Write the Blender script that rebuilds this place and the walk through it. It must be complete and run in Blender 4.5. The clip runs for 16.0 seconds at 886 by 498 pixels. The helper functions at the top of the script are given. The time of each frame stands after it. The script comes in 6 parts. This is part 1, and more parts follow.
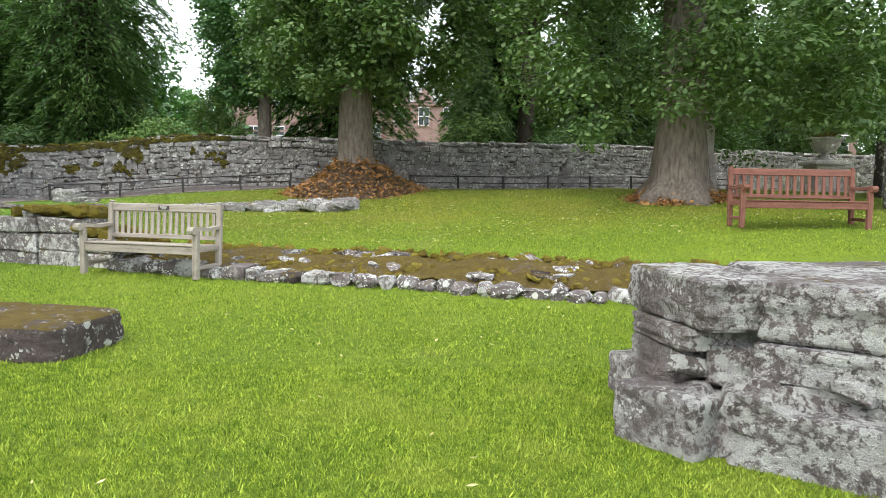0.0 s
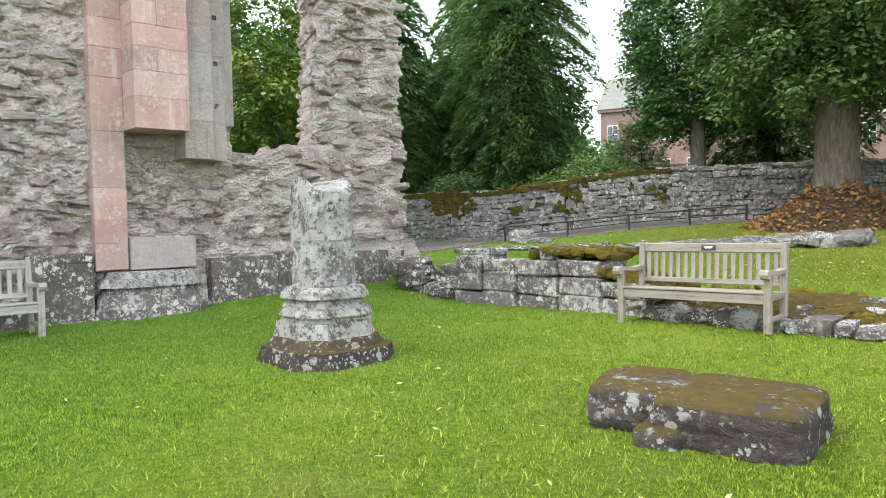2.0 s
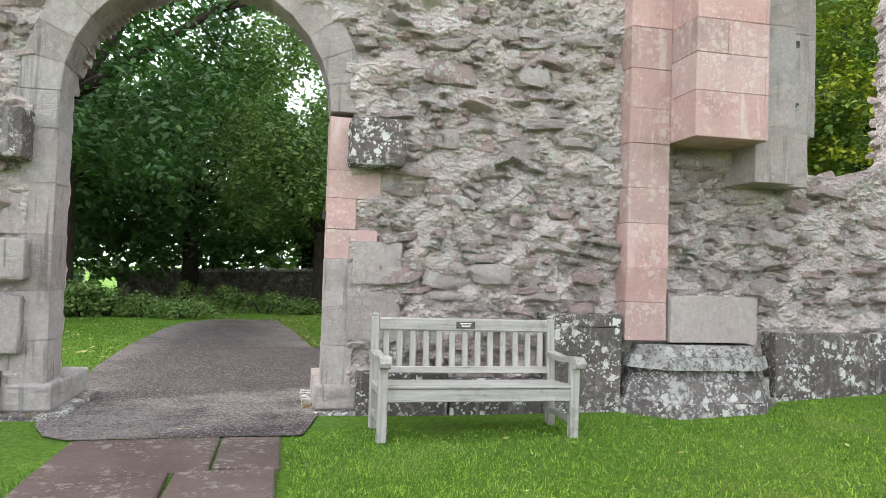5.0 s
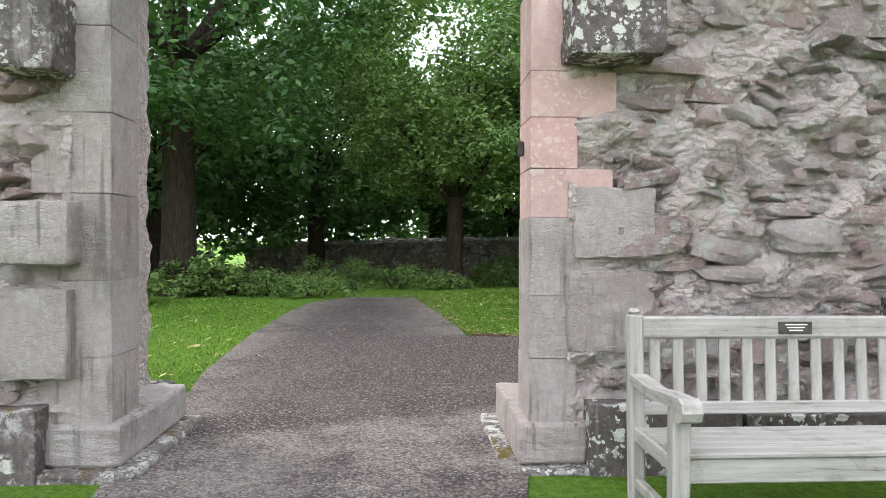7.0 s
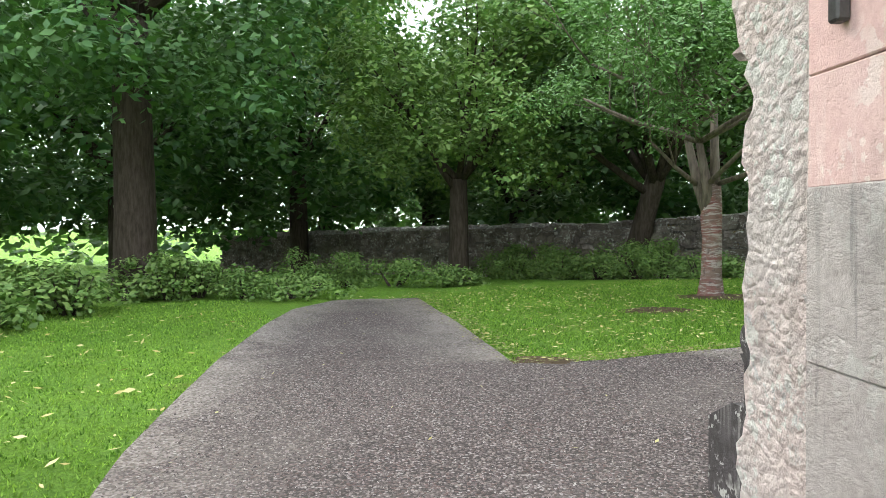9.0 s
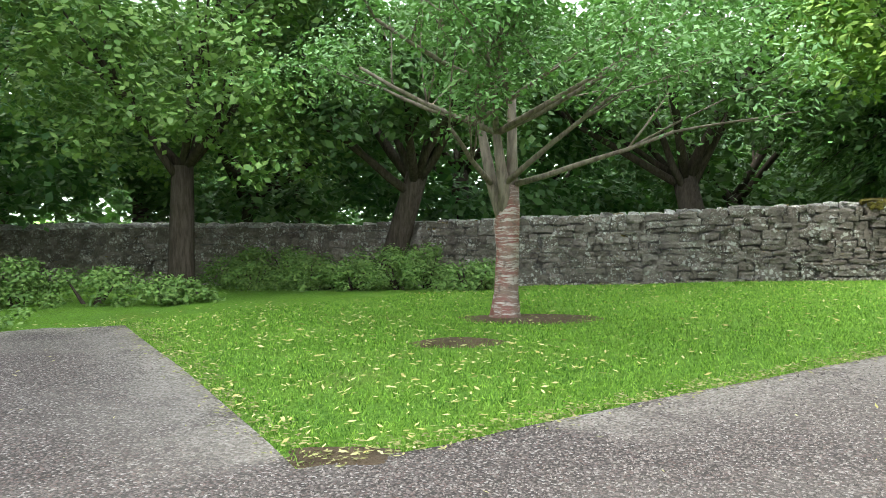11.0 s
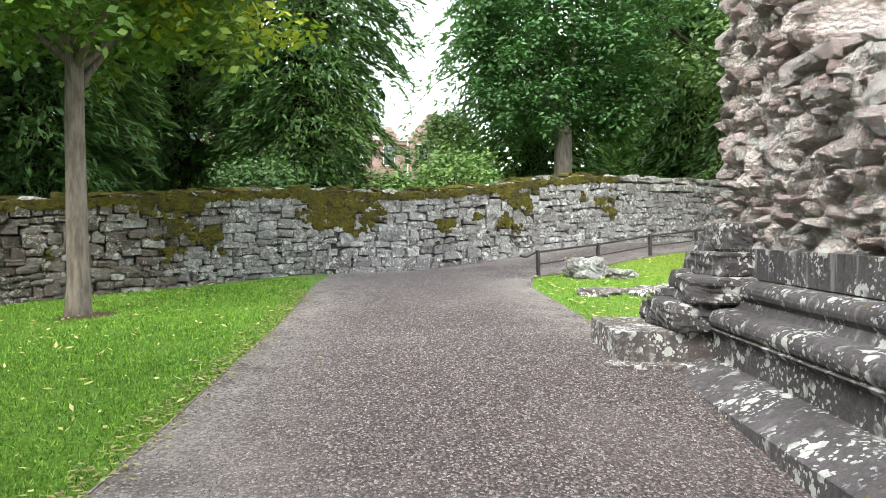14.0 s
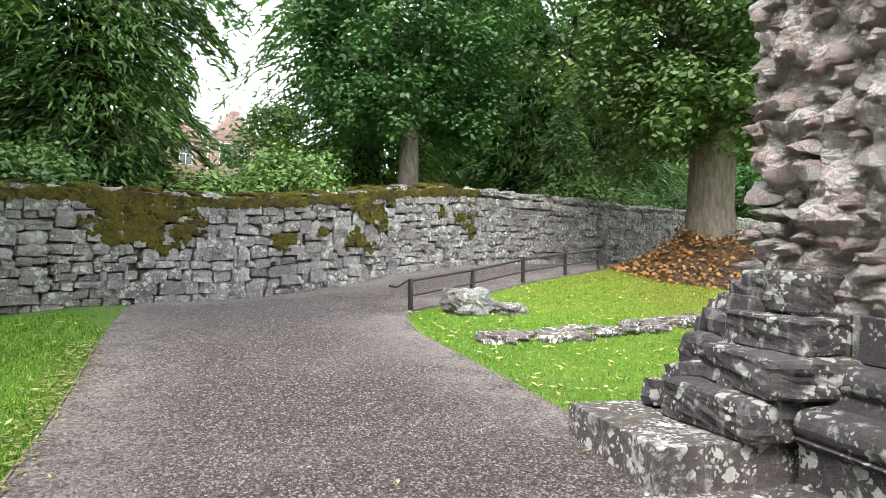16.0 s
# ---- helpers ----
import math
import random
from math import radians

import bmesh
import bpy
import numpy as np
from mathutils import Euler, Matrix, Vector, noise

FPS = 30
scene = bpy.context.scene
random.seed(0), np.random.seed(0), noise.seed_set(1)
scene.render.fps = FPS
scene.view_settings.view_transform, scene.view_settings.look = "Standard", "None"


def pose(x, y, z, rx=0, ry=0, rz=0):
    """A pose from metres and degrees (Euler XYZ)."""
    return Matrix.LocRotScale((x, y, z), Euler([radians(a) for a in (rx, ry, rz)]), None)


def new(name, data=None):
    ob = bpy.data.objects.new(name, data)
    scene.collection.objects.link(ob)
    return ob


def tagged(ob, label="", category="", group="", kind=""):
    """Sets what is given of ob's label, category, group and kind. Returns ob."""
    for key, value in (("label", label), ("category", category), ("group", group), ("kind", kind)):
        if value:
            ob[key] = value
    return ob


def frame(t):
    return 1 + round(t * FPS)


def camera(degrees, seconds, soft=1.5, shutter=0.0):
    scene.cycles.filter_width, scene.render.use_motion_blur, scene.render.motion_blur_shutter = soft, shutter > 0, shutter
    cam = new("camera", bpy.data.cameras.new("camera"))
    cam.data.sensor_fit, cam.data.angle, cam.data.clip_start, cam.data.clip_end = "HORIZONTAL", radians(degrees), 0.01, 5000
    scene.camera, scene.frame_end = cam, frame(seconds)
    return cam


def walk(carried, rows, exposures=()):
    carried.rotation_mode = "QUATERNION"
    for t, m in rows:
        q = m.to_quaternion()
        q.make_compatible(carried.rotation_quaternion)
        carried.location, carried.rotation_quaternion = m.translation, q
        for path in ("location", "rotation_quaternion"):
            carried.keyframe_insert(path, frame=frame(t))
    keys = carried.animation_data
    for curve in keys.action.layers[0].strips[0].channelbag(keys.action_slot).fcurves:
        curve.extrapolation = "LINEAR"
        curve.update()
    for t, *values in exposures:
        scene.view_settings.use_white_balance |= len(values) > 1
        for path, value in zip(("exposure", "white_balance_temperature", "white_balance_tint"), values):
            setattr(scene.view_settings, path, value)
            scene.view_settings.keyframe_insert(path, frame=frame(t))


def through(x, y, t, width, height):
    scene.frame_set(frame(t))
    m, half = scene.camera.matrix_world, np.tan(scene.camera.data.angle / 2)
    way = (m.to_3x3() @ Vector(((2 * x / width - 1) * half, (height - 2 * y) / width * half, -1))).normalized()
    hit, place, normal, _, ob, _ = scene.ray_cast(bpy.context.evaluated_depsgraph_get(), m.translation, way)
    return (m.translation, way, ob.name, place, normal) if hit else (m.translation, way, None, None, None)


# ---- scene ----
cam = camera(63.4, 16.0, 0.8)
EXPO = 0.6
METRES, EYE, TILT, LEAN, TURN = 21.7, 1.5, 0.0, 0.0, 0.0
ROWS = [
    (0.0, 0.0, 0.0, 0.0, 0.09, -4.87, -1.02),
    (0.5, -0.0282, 0.0093, -0.0002, 6.21, -4.2, -0.35),
    (1.0, -0.0582, 0.02, -0.0008, 13.78, -3.55, 0.11),
    (1.5, -0.0878, 0.0319, -0.0014, 21.34, -2.87, 0.51),
    (2.0, -0.118, 0.0418, -0.0, 28.24, -1.98, 1.19),
    (2.5, -0.1472, 0.0526, 0.0011, 34.93, -0.81, 1.67),
    (3.0, -0.177, 0.0651, 0.0023, 41.15, 0.39, 1.37),
    (3.5, -0.2065, 0.0747, 0.003, 46.5, 1.38, 0.5),
    (4.0, -0.2361, 0.0857, 0.0037, 51.0, 1.98, -0.5),
    (4.5, -0.2673, 0.0929, 0.0028, 54.86, 2.22, -1.37),
    (7.0, -0.421, 0.1255, 0.0011, 67.71, -0.77, -0.27),
    (7.5, -0.4505, 0.13, 0.0011, 68.49, -1.47, 0.75),
    (8.0, -0.4785, 0.1358, 0.0015, 68.89, -1.93, 1.17),
    (10.5, -0.6375, 0.1837, 0.0055, 52.53, -1.65, -0.88),
    (11.0, -0.6611, 0.1994, 0.0066, 44.62, -1.98, -0.82),
    (11.5, -0.6792, 0.2226, 0.0075, 33.11, -2.36, -0.56),
    (12.0, -0.6941, 0.2496, 0.007, 17.85, -2.64, -0.71),
    (12.5, -0.7024, 0.2776, 0.008, 3.96, -2.67, -0.49),
    (13.0, -0.71, 0.3064, 0.0096, -6.99, -2.62, 0.09),
    (13.5, -0.7143, 0.335, 0.0097, -14.16, -2.33, 0.28),
    (14.0, -0.7157, 0.3658, 0.0116, -19.32, -1.5, 0.12),
    (14.5, -0.7146, 0.3964, 0.0135, -24.21, -0.78, -0.34),
    (15.0, -0.7114, 0.4273, 0.0157, -28.5, -0.5, -0.74),
    (15.5, -0.7107, 0.4582, 0.0182, -32.1, -0.54, -1.21),
    (16.0, -0.7034, 0.4896, 0.02, -35.31, -0.71, -1.48),
]
walk(cam, [(t, pose(0, 0, EYE, TILT, LEAN, TURN) @ pose(METRES * x, METRES * y, METRES * z, 90 + pitch, roll, yaw)) for t, x, y, z, yaw, pitch, roll in ROWS], [(0, EXPO + 0.1, 6500, 10), (3.0, EXPO + 0.1, 6500, 10), (4.7, EXPO + 0.15, 6500, 11), (7.0, EXPO + 0.25, 6500, 12), (8.2, EXPO + 0.35, 6500, 10), (10.4, EXPO + 1.28, 6500, 1), (12.5, EXPO + 1.12, 6500, 1), (14, EXPO + 0.9, 6500, 7), (16, EXPO + 0.75, 6500, 10)])

# ---- world and sun ----
world = bpy.data.worlds.new("sky")
scene.world = world
world.use_nodes = True
wt = world.node_tree
wt.nodes.clear()
SUN_EL, SUN_AZ = 50.0, 232.0
sky = wt.nodes.new("ShaderNodeTexSky")
sky.sky_type = "NISHITA"
sky.sun_disc = False
sky.sun_elevation, sky.sun_rotation = radians(SUN_EL), radians(SUN_AZ)
sky.dust_density, sky.ozone_density = 2.0, 1.0
co = wt.nodes.new("ShaderNodeTexCoord")
cl = wt.nodes.new("ShaderNodeTexNoise")
cl.inputs["Scale"].default_value, cl.inputs["Detail"].default_value, cl.inputs["Roughness"].default_value = 2.2, 6, 0.55
rp = wt.nodes.new("ShaderNodeMapRange")
rp.inputs[1].default_value, rp.inputs[2].default_value, rp.inputs[3].default_value, rp.inputs[4].default_value = 0.3, 0.6, 0.55, 0.97
mx = wt.nodes.new("ShaderNodeMix")
mx.data_type = "RGBA"
mx.inputs[7].default_value = (13.0, 13.6, 14.4, 1)
bg = wt.nodes.new("ShaderNodeBackground")
bg.inputs[1].default_value = 0.15
wo = wt.nodes.new("ShaderNodeOutputWorld")
wt.links.new(co.outputs["Generated"], cl.inputs["Vector"])
wt.links.new(cl.outputs[0], rp.inputs[0])
wt.links.new(rp.outputs[0], mx.inputs[0])
wt.links.new(sky.outputs[0], mx.inputs[6])
wt.links.new(mx.outputs[2], bg.inputs[0])
wt.links.new(bg.outputs[0], wo.inputs[0])
sun = new("sun", bpy.data.lights.new("sun", "SUN"))
sun.data.energy, sun.data.angle, sun.data.color = 1.5, radians(20), (1.0, 0.95, 0.87)
sun.matrix_world = pose(0, 0, 30, 90 - SUN_EL, 0, 180 - SUN_AZ)


# ---- materials ----
class Nodes:
    """A material's node tree with short calls."""

    def __init__(self, name):
        self.mat = bpy.data.materials.new(name)
        self.mat.use_nodes = True
        self.t = self.mat.node_tree
        self.bsdf = self.t.nodes["Principled BSDF"]
        self.out = self.t.nodes["Material Output"]
        self.geo = self.t.nodes.new("ShaderNodeNewGeometry")
        self.obj = self.t.nodes.new("ShaderNodeObjectInfo")
        self.pos = self.geo.outputs["Position"]

    def link(self, a, b):
        self.t.links.new(a, b)

    def val(self, socket, v):
        if isinstance(v, bpy.types.NodeSocket):
            self.link(v, socket)
        elif isinstance(v, (tuple, list)) and len(v) == 3 and socket.type == "RGBA":
            socket.default_value = (*v, 1)
        else:
            socket.default_value = v

    def noise(self, scale, detail=4, rough=0.55, vec=None, dist=0.0):
        n = self.t.nodes.new("ShaderNodeTexNoise")
        self.val(n.inputs["Vector"], vec or self.pos)
        for k, v in (("Scale", scale), ("Detail", detail), ("Roughness", rough), ("Distortion", dist)):
            n.inputs[k].default_value = v
        return n.outputs[0]

    def voro(self, scale, vec=None, out="Distance", feature="F1"):
        n = self.t.nodes.new("ShaderNodeTexVoronoi")
        n.feature = feature
        self.val(n.inputs["Vector"], vec or self.pos)
        n.inputs["Scale"].default_value = scale
        return n.outputs[out]

    def ramp(self, v, lo, hi, a=0.0, b=1.0):
        n = self.t.nodes.new("ShaderNodeMapRange")
        n.interpolation_type = "SMOOTHSTEP"
        for i, x in enumerate((v, lo, hi, a, b)):
            self.val(n.inputs[i], x)
        return n.outputs[0]

    def math(self, op, a, b=0.0):
        n = self.t.nodes.new("ShaderNodeMath")
        n.operation = op
        self.val(n.inputs[0], a)
        self.val(n.inputs[1], b)
        return n.outputs[0]

    def mix(self, f, a, b, blend="MIX"):
        n = self.t.nodes.new("ShaderNodeMix")
        n.data_type, n.blend_type = "RGBA", blend
        self.val(n.inputs[0], f)
        self.val(n.inputs[6], a)
        self.val(n.inputs[7], b)
        return n.outputs[2]

    def scaled(self, sx, sy, sz, vec=None):
        n = self.t.nodes.new("ShaderNodeMapping")
        self.val(n.inputs["Vector"], vec or self.pos)
        n.inputs["Scale"].default_value = (sx, sy, sz)
        return n.outputs[0]

    def warped(self, scale, amount, vec=None):
        """Coordinates pushed about, for ragged outlines."""
        n = self.t.nodes.new("ShaderNodeTexNoise")
        self.val(n.inputs["Vector"], vec or self.pos)
        n.inputs["Scale"].default_value, n.inputs["Detail"].default_value, n.inputs["Roughness"].default_value = scale, 4, 0.65
        a = self.t.nodes.new("ShaderNodeVectorMath")
        a.operation = "SUBTRACT"
        a.inputs[1].default_value = (0.5, 0.5, 0.5)
        self.link(n.outputs["Color"], a.inputs[0])
        b = self.t.nodes.new("ShaderNodeVectorMath")
        b.operation = "SCALE"
        b.inputs["Scale"].default_value = amount
        self.link(a.outputs[0], b.inputs[0])
        c = self.t.nodes.new("ShaderNodeVectorMath")
        self.val(c.inputs[0], vec or self.pos)
        self.link(b.outputs[0], c.inputs[1])
        return c.outputs[0]

    def normal_z(self):
        n = self.t.nodes.new("ShaderNodeSeparateXYZ")
        self.link(self.geo.outputs["Normal"], n.inputs[0])
        return n.outputs[2]

    def bump(self, height, strength=0.5, dist=0.02):
        n = self.t.nodes.new("ShaderNodeBump")
        n.inputs["Strength"].default_value, n.inputs["Distance"].default_value = strength, dist
        self.link(height, n.inputs["Height"])
        self.link(n.outputs[0], self.bsdf.inputs["Normal"])

    def done(self, color, rough=0.9, spec=0.3, metal=0.0):
        self.val(self.bsdf.inputs["Base Color"], color)
        self.val(self.bsdf.inputs["Roughness"], rough)
        self.bsdf.inputs["Specular IOR Level"].default_value = spec
        self.bsdf.inputs["Metallic"].default_value = metal
        return self.mat


def stone_mat(name, a, b, c, lichen=0.4, moss=0.0, dark=0.3, size=1.0, vary=0.35, white=(0.76, 0.75, 0.735), bump=0.6, lichen_scale=15.0, pieces=True, grit=0.6, pebble=0.0, streak=None):
    """Weathered stone: two ground colours and a dark stain, blots of pale lichen, and moss on what faces up."""
    n = Nodes(name)
    col = n.mix(n.ramp(n.noise(1.7 / size, 5), 0.35, 0.65), a, b)
    own = n.math("FRACT", n.math("ADD", n.obj.outputs["Random"], n.math("MULTIPLY", n.geo.outputs["Random Per Island"], 3.7)))
    col = n.mix(n.math("MULTIPLY", own, vary), col, c)
    if not pieces:
        own = n.noise(0.8, 3)
    col = n.mix(n.math("MULTIPLY", n.ramp(n.math("FRACT", n.math("MULTIPLY", own, 7.3)), 0.0, 1.0), 0.42 if pieces else 0.12), col, n.mix(1.0, col, (0.5, 0.48, 0.47), "MULTIPLY"))
    col = n.mix(n.math("MULTIPLY", n.ramp(n.noise(26 / size, 7, 0.75), 0.38, 0.62), grit), col, n.mix(1.0, col, (0.5, 0.46, 0.44), "MULTIPLY"))
    col = n.mix(n.math("MULTIPLY", n.ramp(n.noise(2.6, 6, 0.65), 0.48, 0.7), dark), col, (0.06, 0.055, 0.05))
    if lichen > 0:
        ragged = n.math("ADD", n.math("MULTIPLY", n.noise(lichen_scale, 9, 0.82), 0.7), n.math("MULTIPLY", n.noise(lichen_scale * 0.3, 4), 0.3))
        blot = n.ramp(ragged, 0.66 - 0.26 * lichen, 0.69 - 0.26 * lichen)
        zone = n.ramp(n.noise(1.5, 5, 0.6), 0.66 - 0.5 * lichen, 0.8 - 0.4 * lichen)
        torn = n.warped(15, 0.09)
        spot = n.math("MAXIMUM", n.ramp(n.voro(9.0, torn), 0.36, 0.31), n.ramp(n.voro(24.0, torn), 0.34, 0.28))
        some = n.ramp(n.noise(3.1, 4, 0.6), 0.44, 0.56)
        col = n.mix(n.math("MULTIPLY", n.math("MULTIPLY", blot, zone), 0.9), col, n.mix(n.noise(40, 4), white, (0.50, 0.485, 0.475)))
        col = n.mix(n.math("MULTIPLY", n.math("MULTIPLY", spot, some), 0.85 * min(1, lichen * 2)), col, (0.78, 0.79, 0.74))
    if streak:
        wash = n.math("MULTIPLY", n.ramp(n.noise(1.0, 4, 0.6, n.scaled(13, 13, 0.9)), 0.54, 0.66), n.ramp(n.noise(1.1, 3), 0.4, 0.6))
        col = n.mix(n.math("MULTIPLY", wash, 0.55), col, streak)
    speck = n.ramp(n.noise(95 / size, 3, 0.8), 0.6, 0.7)
    col = n.mix(n.math("MULTIPLY", speck, grit), col, n.mix(1.0, col, (0.3, 0.28, 0.27), "MULTIPLY"))
    if moss > 0:
        up = n.ramp(n.normal_z(), 0.35, 0.8)
        patch = n.ramp(n.math("ADD", n.math("MULTIPLY", n.noise(2.3, 5, 0.65), 0.55), n.math("MULTIPLY", n.noise(13, 5, 0.7), 0.45)), 0.6 - 0.25 * moss, 0.66 - 0.22 * moss)
        col = n.mix(n.math("MULTIPLY", n.math("MULTIPLY", up, patch), 0.95), col, n.mix(n.noise(11, 5), (0.085, 0.055, 0.022), (0.24, 0.18, 0.03)))
    if pebble:
        cell = n.voro(17, n.scaled(1, 1, 1.5, n.warped(9, 0.1)))
        col = n.mix(n.math("MULTIPLY", n.ramp(cell, 0.25, 0.7), pebble), col, n.mix(1.0, col, (0.42, 0.36, 0.33), "MULTIPLY"))
        n.bump(n.math("SUBTRACT", n.math("MULTIPLY", n.noise(34, 8, 0.8), 1.2), n.math("MULTIPLY", cell, 1.6)), bump, 0.06)
        return n.done(col, 0.95, 0.15)
    pits = n.math("MULTIPLY", n.ramp(n.voro(52 / size, n.warped(20, 0.05)), 0.1, 0.42), 0.5)
    n.bump(n.math("ADD", n.math("ADD", n.math("MULTIPLY", n.noise(34 / size, 9, 0.85), 1.5), pits), n.math("MULTIPLY", n.noise(8 / size, 5), 1.6)), min(1.0, bump * 1.5), 0.05)
    return n.done(col, 0.93, 0.2)


def plain_mat(name, a, b, scale=12.0, rough=0.7, spec=0.3, metal=0.0, stretch=(1, 1, 1), bump=0.2):
    n = Nodes(name)
    v = n.noise(scale, 6, 0.65, n.scaled(*stretch))
    n.bump(v, bump, 0.01)
    return n.done(n.mix(n.ramp(v, 0.3, 0.7), a, b), rough, spec, metal)


def grain_mat(name, a, b, along):
    """Weathered timber with its grain, checks and stains along one axis of the piece."""
    n = Nodes(name)
    tc = n.t.nodes.new("ShaderNodeTexCoord")
    sc = [26.0, 26.0, 26.0]
    sc[along] = 1.6
    v = n.noise(1.0, 7, 0.7, n.scaled(*sc, tc.outputs["Object"]))
    col = n.mix(n.ramp(v, 0.32, 0.68), a, b)
    col = n.mix(n.math("MULTIPLY", n.ramp(v, 0.4, 0.33), 0.8), col, (0.09, 0.08, 0.07))
    col = n.mix(n.math("MULTIPLY", n.ramp(n.noise(7, 6, 0.7), 0.5, 0.68), 0.5), col, n.mix(1.0, col, (0.5, 0.5, 0.42), "MULTIPLY"))
    col = n.mix(n.math("MULTIPLY", n.obj.outputs["Random"], 0.3), col, n.mix(1.0, col, (0.6, 0.58, 0.55), "MULTIPLY"))
    n.bump(v, 0.5, 0.006)
    return n.done(col, 0.85, 0.2)


def leaf_mat(name, a, b, c, through=0.2, gloss=0.4):
    """Leaves that differ one by one and let some light through."""
    n = Nodes(name)
    r = n.geo.outputs["Random Per Island"]
    col = n.mix(n.ramp(r, 0.1, 0.9), a, b)
    col = n.mix(n.ramp(n.noise(0.35, 3), 0.5, 0.72), col, c)
    n.done(col, 0.55, gloss)
    tr = n.t.nodes.new("ShaderNodeBsdfTranslucent")
    n.val(tr.inputs[0], n.mix(0.6, col, (0.13, 0.34, 0.03), "MIX"))
    ms = n.t.nodes.new("ShaderNodeMixShader")
    ms.inputs[0].default_value = through
    n.link(n.bsdf.outputs[0], ms.inputs[1])
    n.link(tr.outputs[0], ms.inputs[2])
    n.link(ms.outputs[0], n.out.inputs[0])
    return n.mat


def cherry_mat():
    """Cherry bark: red-brown, ringed with pale broken bands."""
    n = Nodes("banded_red_cherry_bark")
    band = n.noise(4.0, 5, 0.7, n.scaled(0.7, 0.7, 8, n.warped(5, 0.09)))
    col = n.mix(n.ramp(n.noise(3.5, 4), 0.35, 0.65), (0.22, 0.085, 0.075), (0.20, 0.14, 0.12))
    col = n.mix(n.ramp(band, 0.5, 0.58), col, (0.40, 0.35, 0.33))
    col = n.mix(n.math("MULTIPLY", n.ramp(n.noise(14, 6, 0.7), 0.52, 0.66), 0.7), col, (0.09, 0.06, 0.05))
    n.bump(band, 0.9, 0.02)
    return n.done(col, 0.65, 0.35)


def blade_mat():
    """Grass blades: light and dark one by one and in tufts, yellower in the nave, greener towards the west."""
    n = Nodes("grass_blade")
    r = n.geo.outputs["Random Per Island"]
    col = n.mix(n.ramp(r, 0.0, 1.0), (0.098, 0.175, 0.012), (0.45, 0.55, 0.065))
    col = n.mix(n.math("MULTIPLY", n.ramp(n.noise(11, 5, 0.75), 0.42, 0.58), 0.75), col, n.mix(1.0, col, (0.42, 0.55, 0.4), "MULTIPLY"))
    col = n.mix(n.math("MULTIPLY", n.ramp(n.noise(1.6, 5, 0.65), 0.48, 0.66), 0.45), col, (0.36, 0.40, 0.07))
    sep = n.t.nodes.new("ShaderNodeSeparateXYZ")
    n.link(n.pos, sep.inputs[0])
    col = n.mix(n.math("MULTIPLY", n.ramp(sep.outputs[0], -2.0, -13.0), 0.8), col, n.mix(1.0, col, (0.68, 0.98, 1.35), "MULTIPLY"))
    dry = n.math("MULTIPLY", n.math("MULTIPLY", n.ramp(sep.outputs[1], 10.5, 14.0), n.ramp(sep.outputs[0], -9.0, -5.0)), n.ramp(n.noise(0.7, 5, 0.6), 0.25, 0.6))
    col = n.mix(n.math("MULTIPLY", dry, 0.6), col, n.mix(1.0, col, (1.15, 0.8, 1.3), "MULTIPLY"))
    n.done(col, 0.6, 0.25)
    tr = n.t.nodes.new("ShaderNodeBsdfTranslucent")
    n.val(tr.inputs[0], col)
    ms = n.t.nodes.new("ShaderNodeMixShader")
    ms.inputs[0].default_value = 0.25
    n.link(n.bsdf.outputs[0], ms.inputs[1])
    n.link(tr.outputs[0], ms.inputs[2])
    n.link(ms.outputs[0], n.out.inputs[0])
    return n.mat


def lawn_mat():
    n = Nodes("lawn_turf")
    big = n.ramp(n.noise(0.35, 4), 0.3, 0.7)
    mid = n.ramp(n.noise(2.4, 5, 0.6), 0.3, 0.7)
    fine = n.noise(70, 5, 0.8)
    col = n.mix(big, (0.175, 0.26, 0.018), (0.275, 0.36, 0.03))
    col = n.mix(n.math("MULTIPLY", mid, 0.5), col, (0.22, 0.30, 0.05))
    col = n.mix(n.math("MULTIPLY", n.ramp(fine, 0.35, 0.7), 0.6), col, n.mix(1.0, col, (0.28, 0.4, 0.25), "MULTIPLY"))
    tuft = n.ramp(n.noise(24, 4, 0.7), 0.4, 0.62)
    col = n.mix(n.math("MULTIPLY", tuft, 0.65), col, n.mix(1.0, col, (0.4, 0.48, 0.4), "MULTIPLY"))
    sep = n.t.nodes.new("ShaderNodeSeparateXYZ")
    n.link(n.pos, sep.inputs[0])
    other_turf = n.ramp(sep.outputs[0], -2.0, -13.0)
    col = n.mix(n.math("MULTIPLY", other_turf, 0.8), col, n.mix(1.0, col, (0.68, 0.98, 1.35), "MULTIPLY"))
    dry = n.math("MULTIPLY", n.math("MULTIPLY", n.ramp(sep.outputs[1], 10.5, 14.0), n.ramp(sep.outputs[0], -9.0, -5.0)), n.ramp(n.noise(0.7, 5, 0.6), 0.25, 0.6))
    col = n.mix(n.math("MULTIPLY", dry, 0.6), col, n.mix(1.0, col, (1.15, 0.8, 1.3), "MULTIPLY"))
    worn = n.ramp(n.noise(0.9, 5, 0.6), 0.58, 0.75)
    col = n.mix(n.math("MULTIPLY", worn, 0.35), col, (0.24, 0.21, 0.08))
    n.bump(n.math("ADD", fine, n.noise(18, 4)), 0.9, 0.04)
    return n.done(col, 0.9, 0.15)


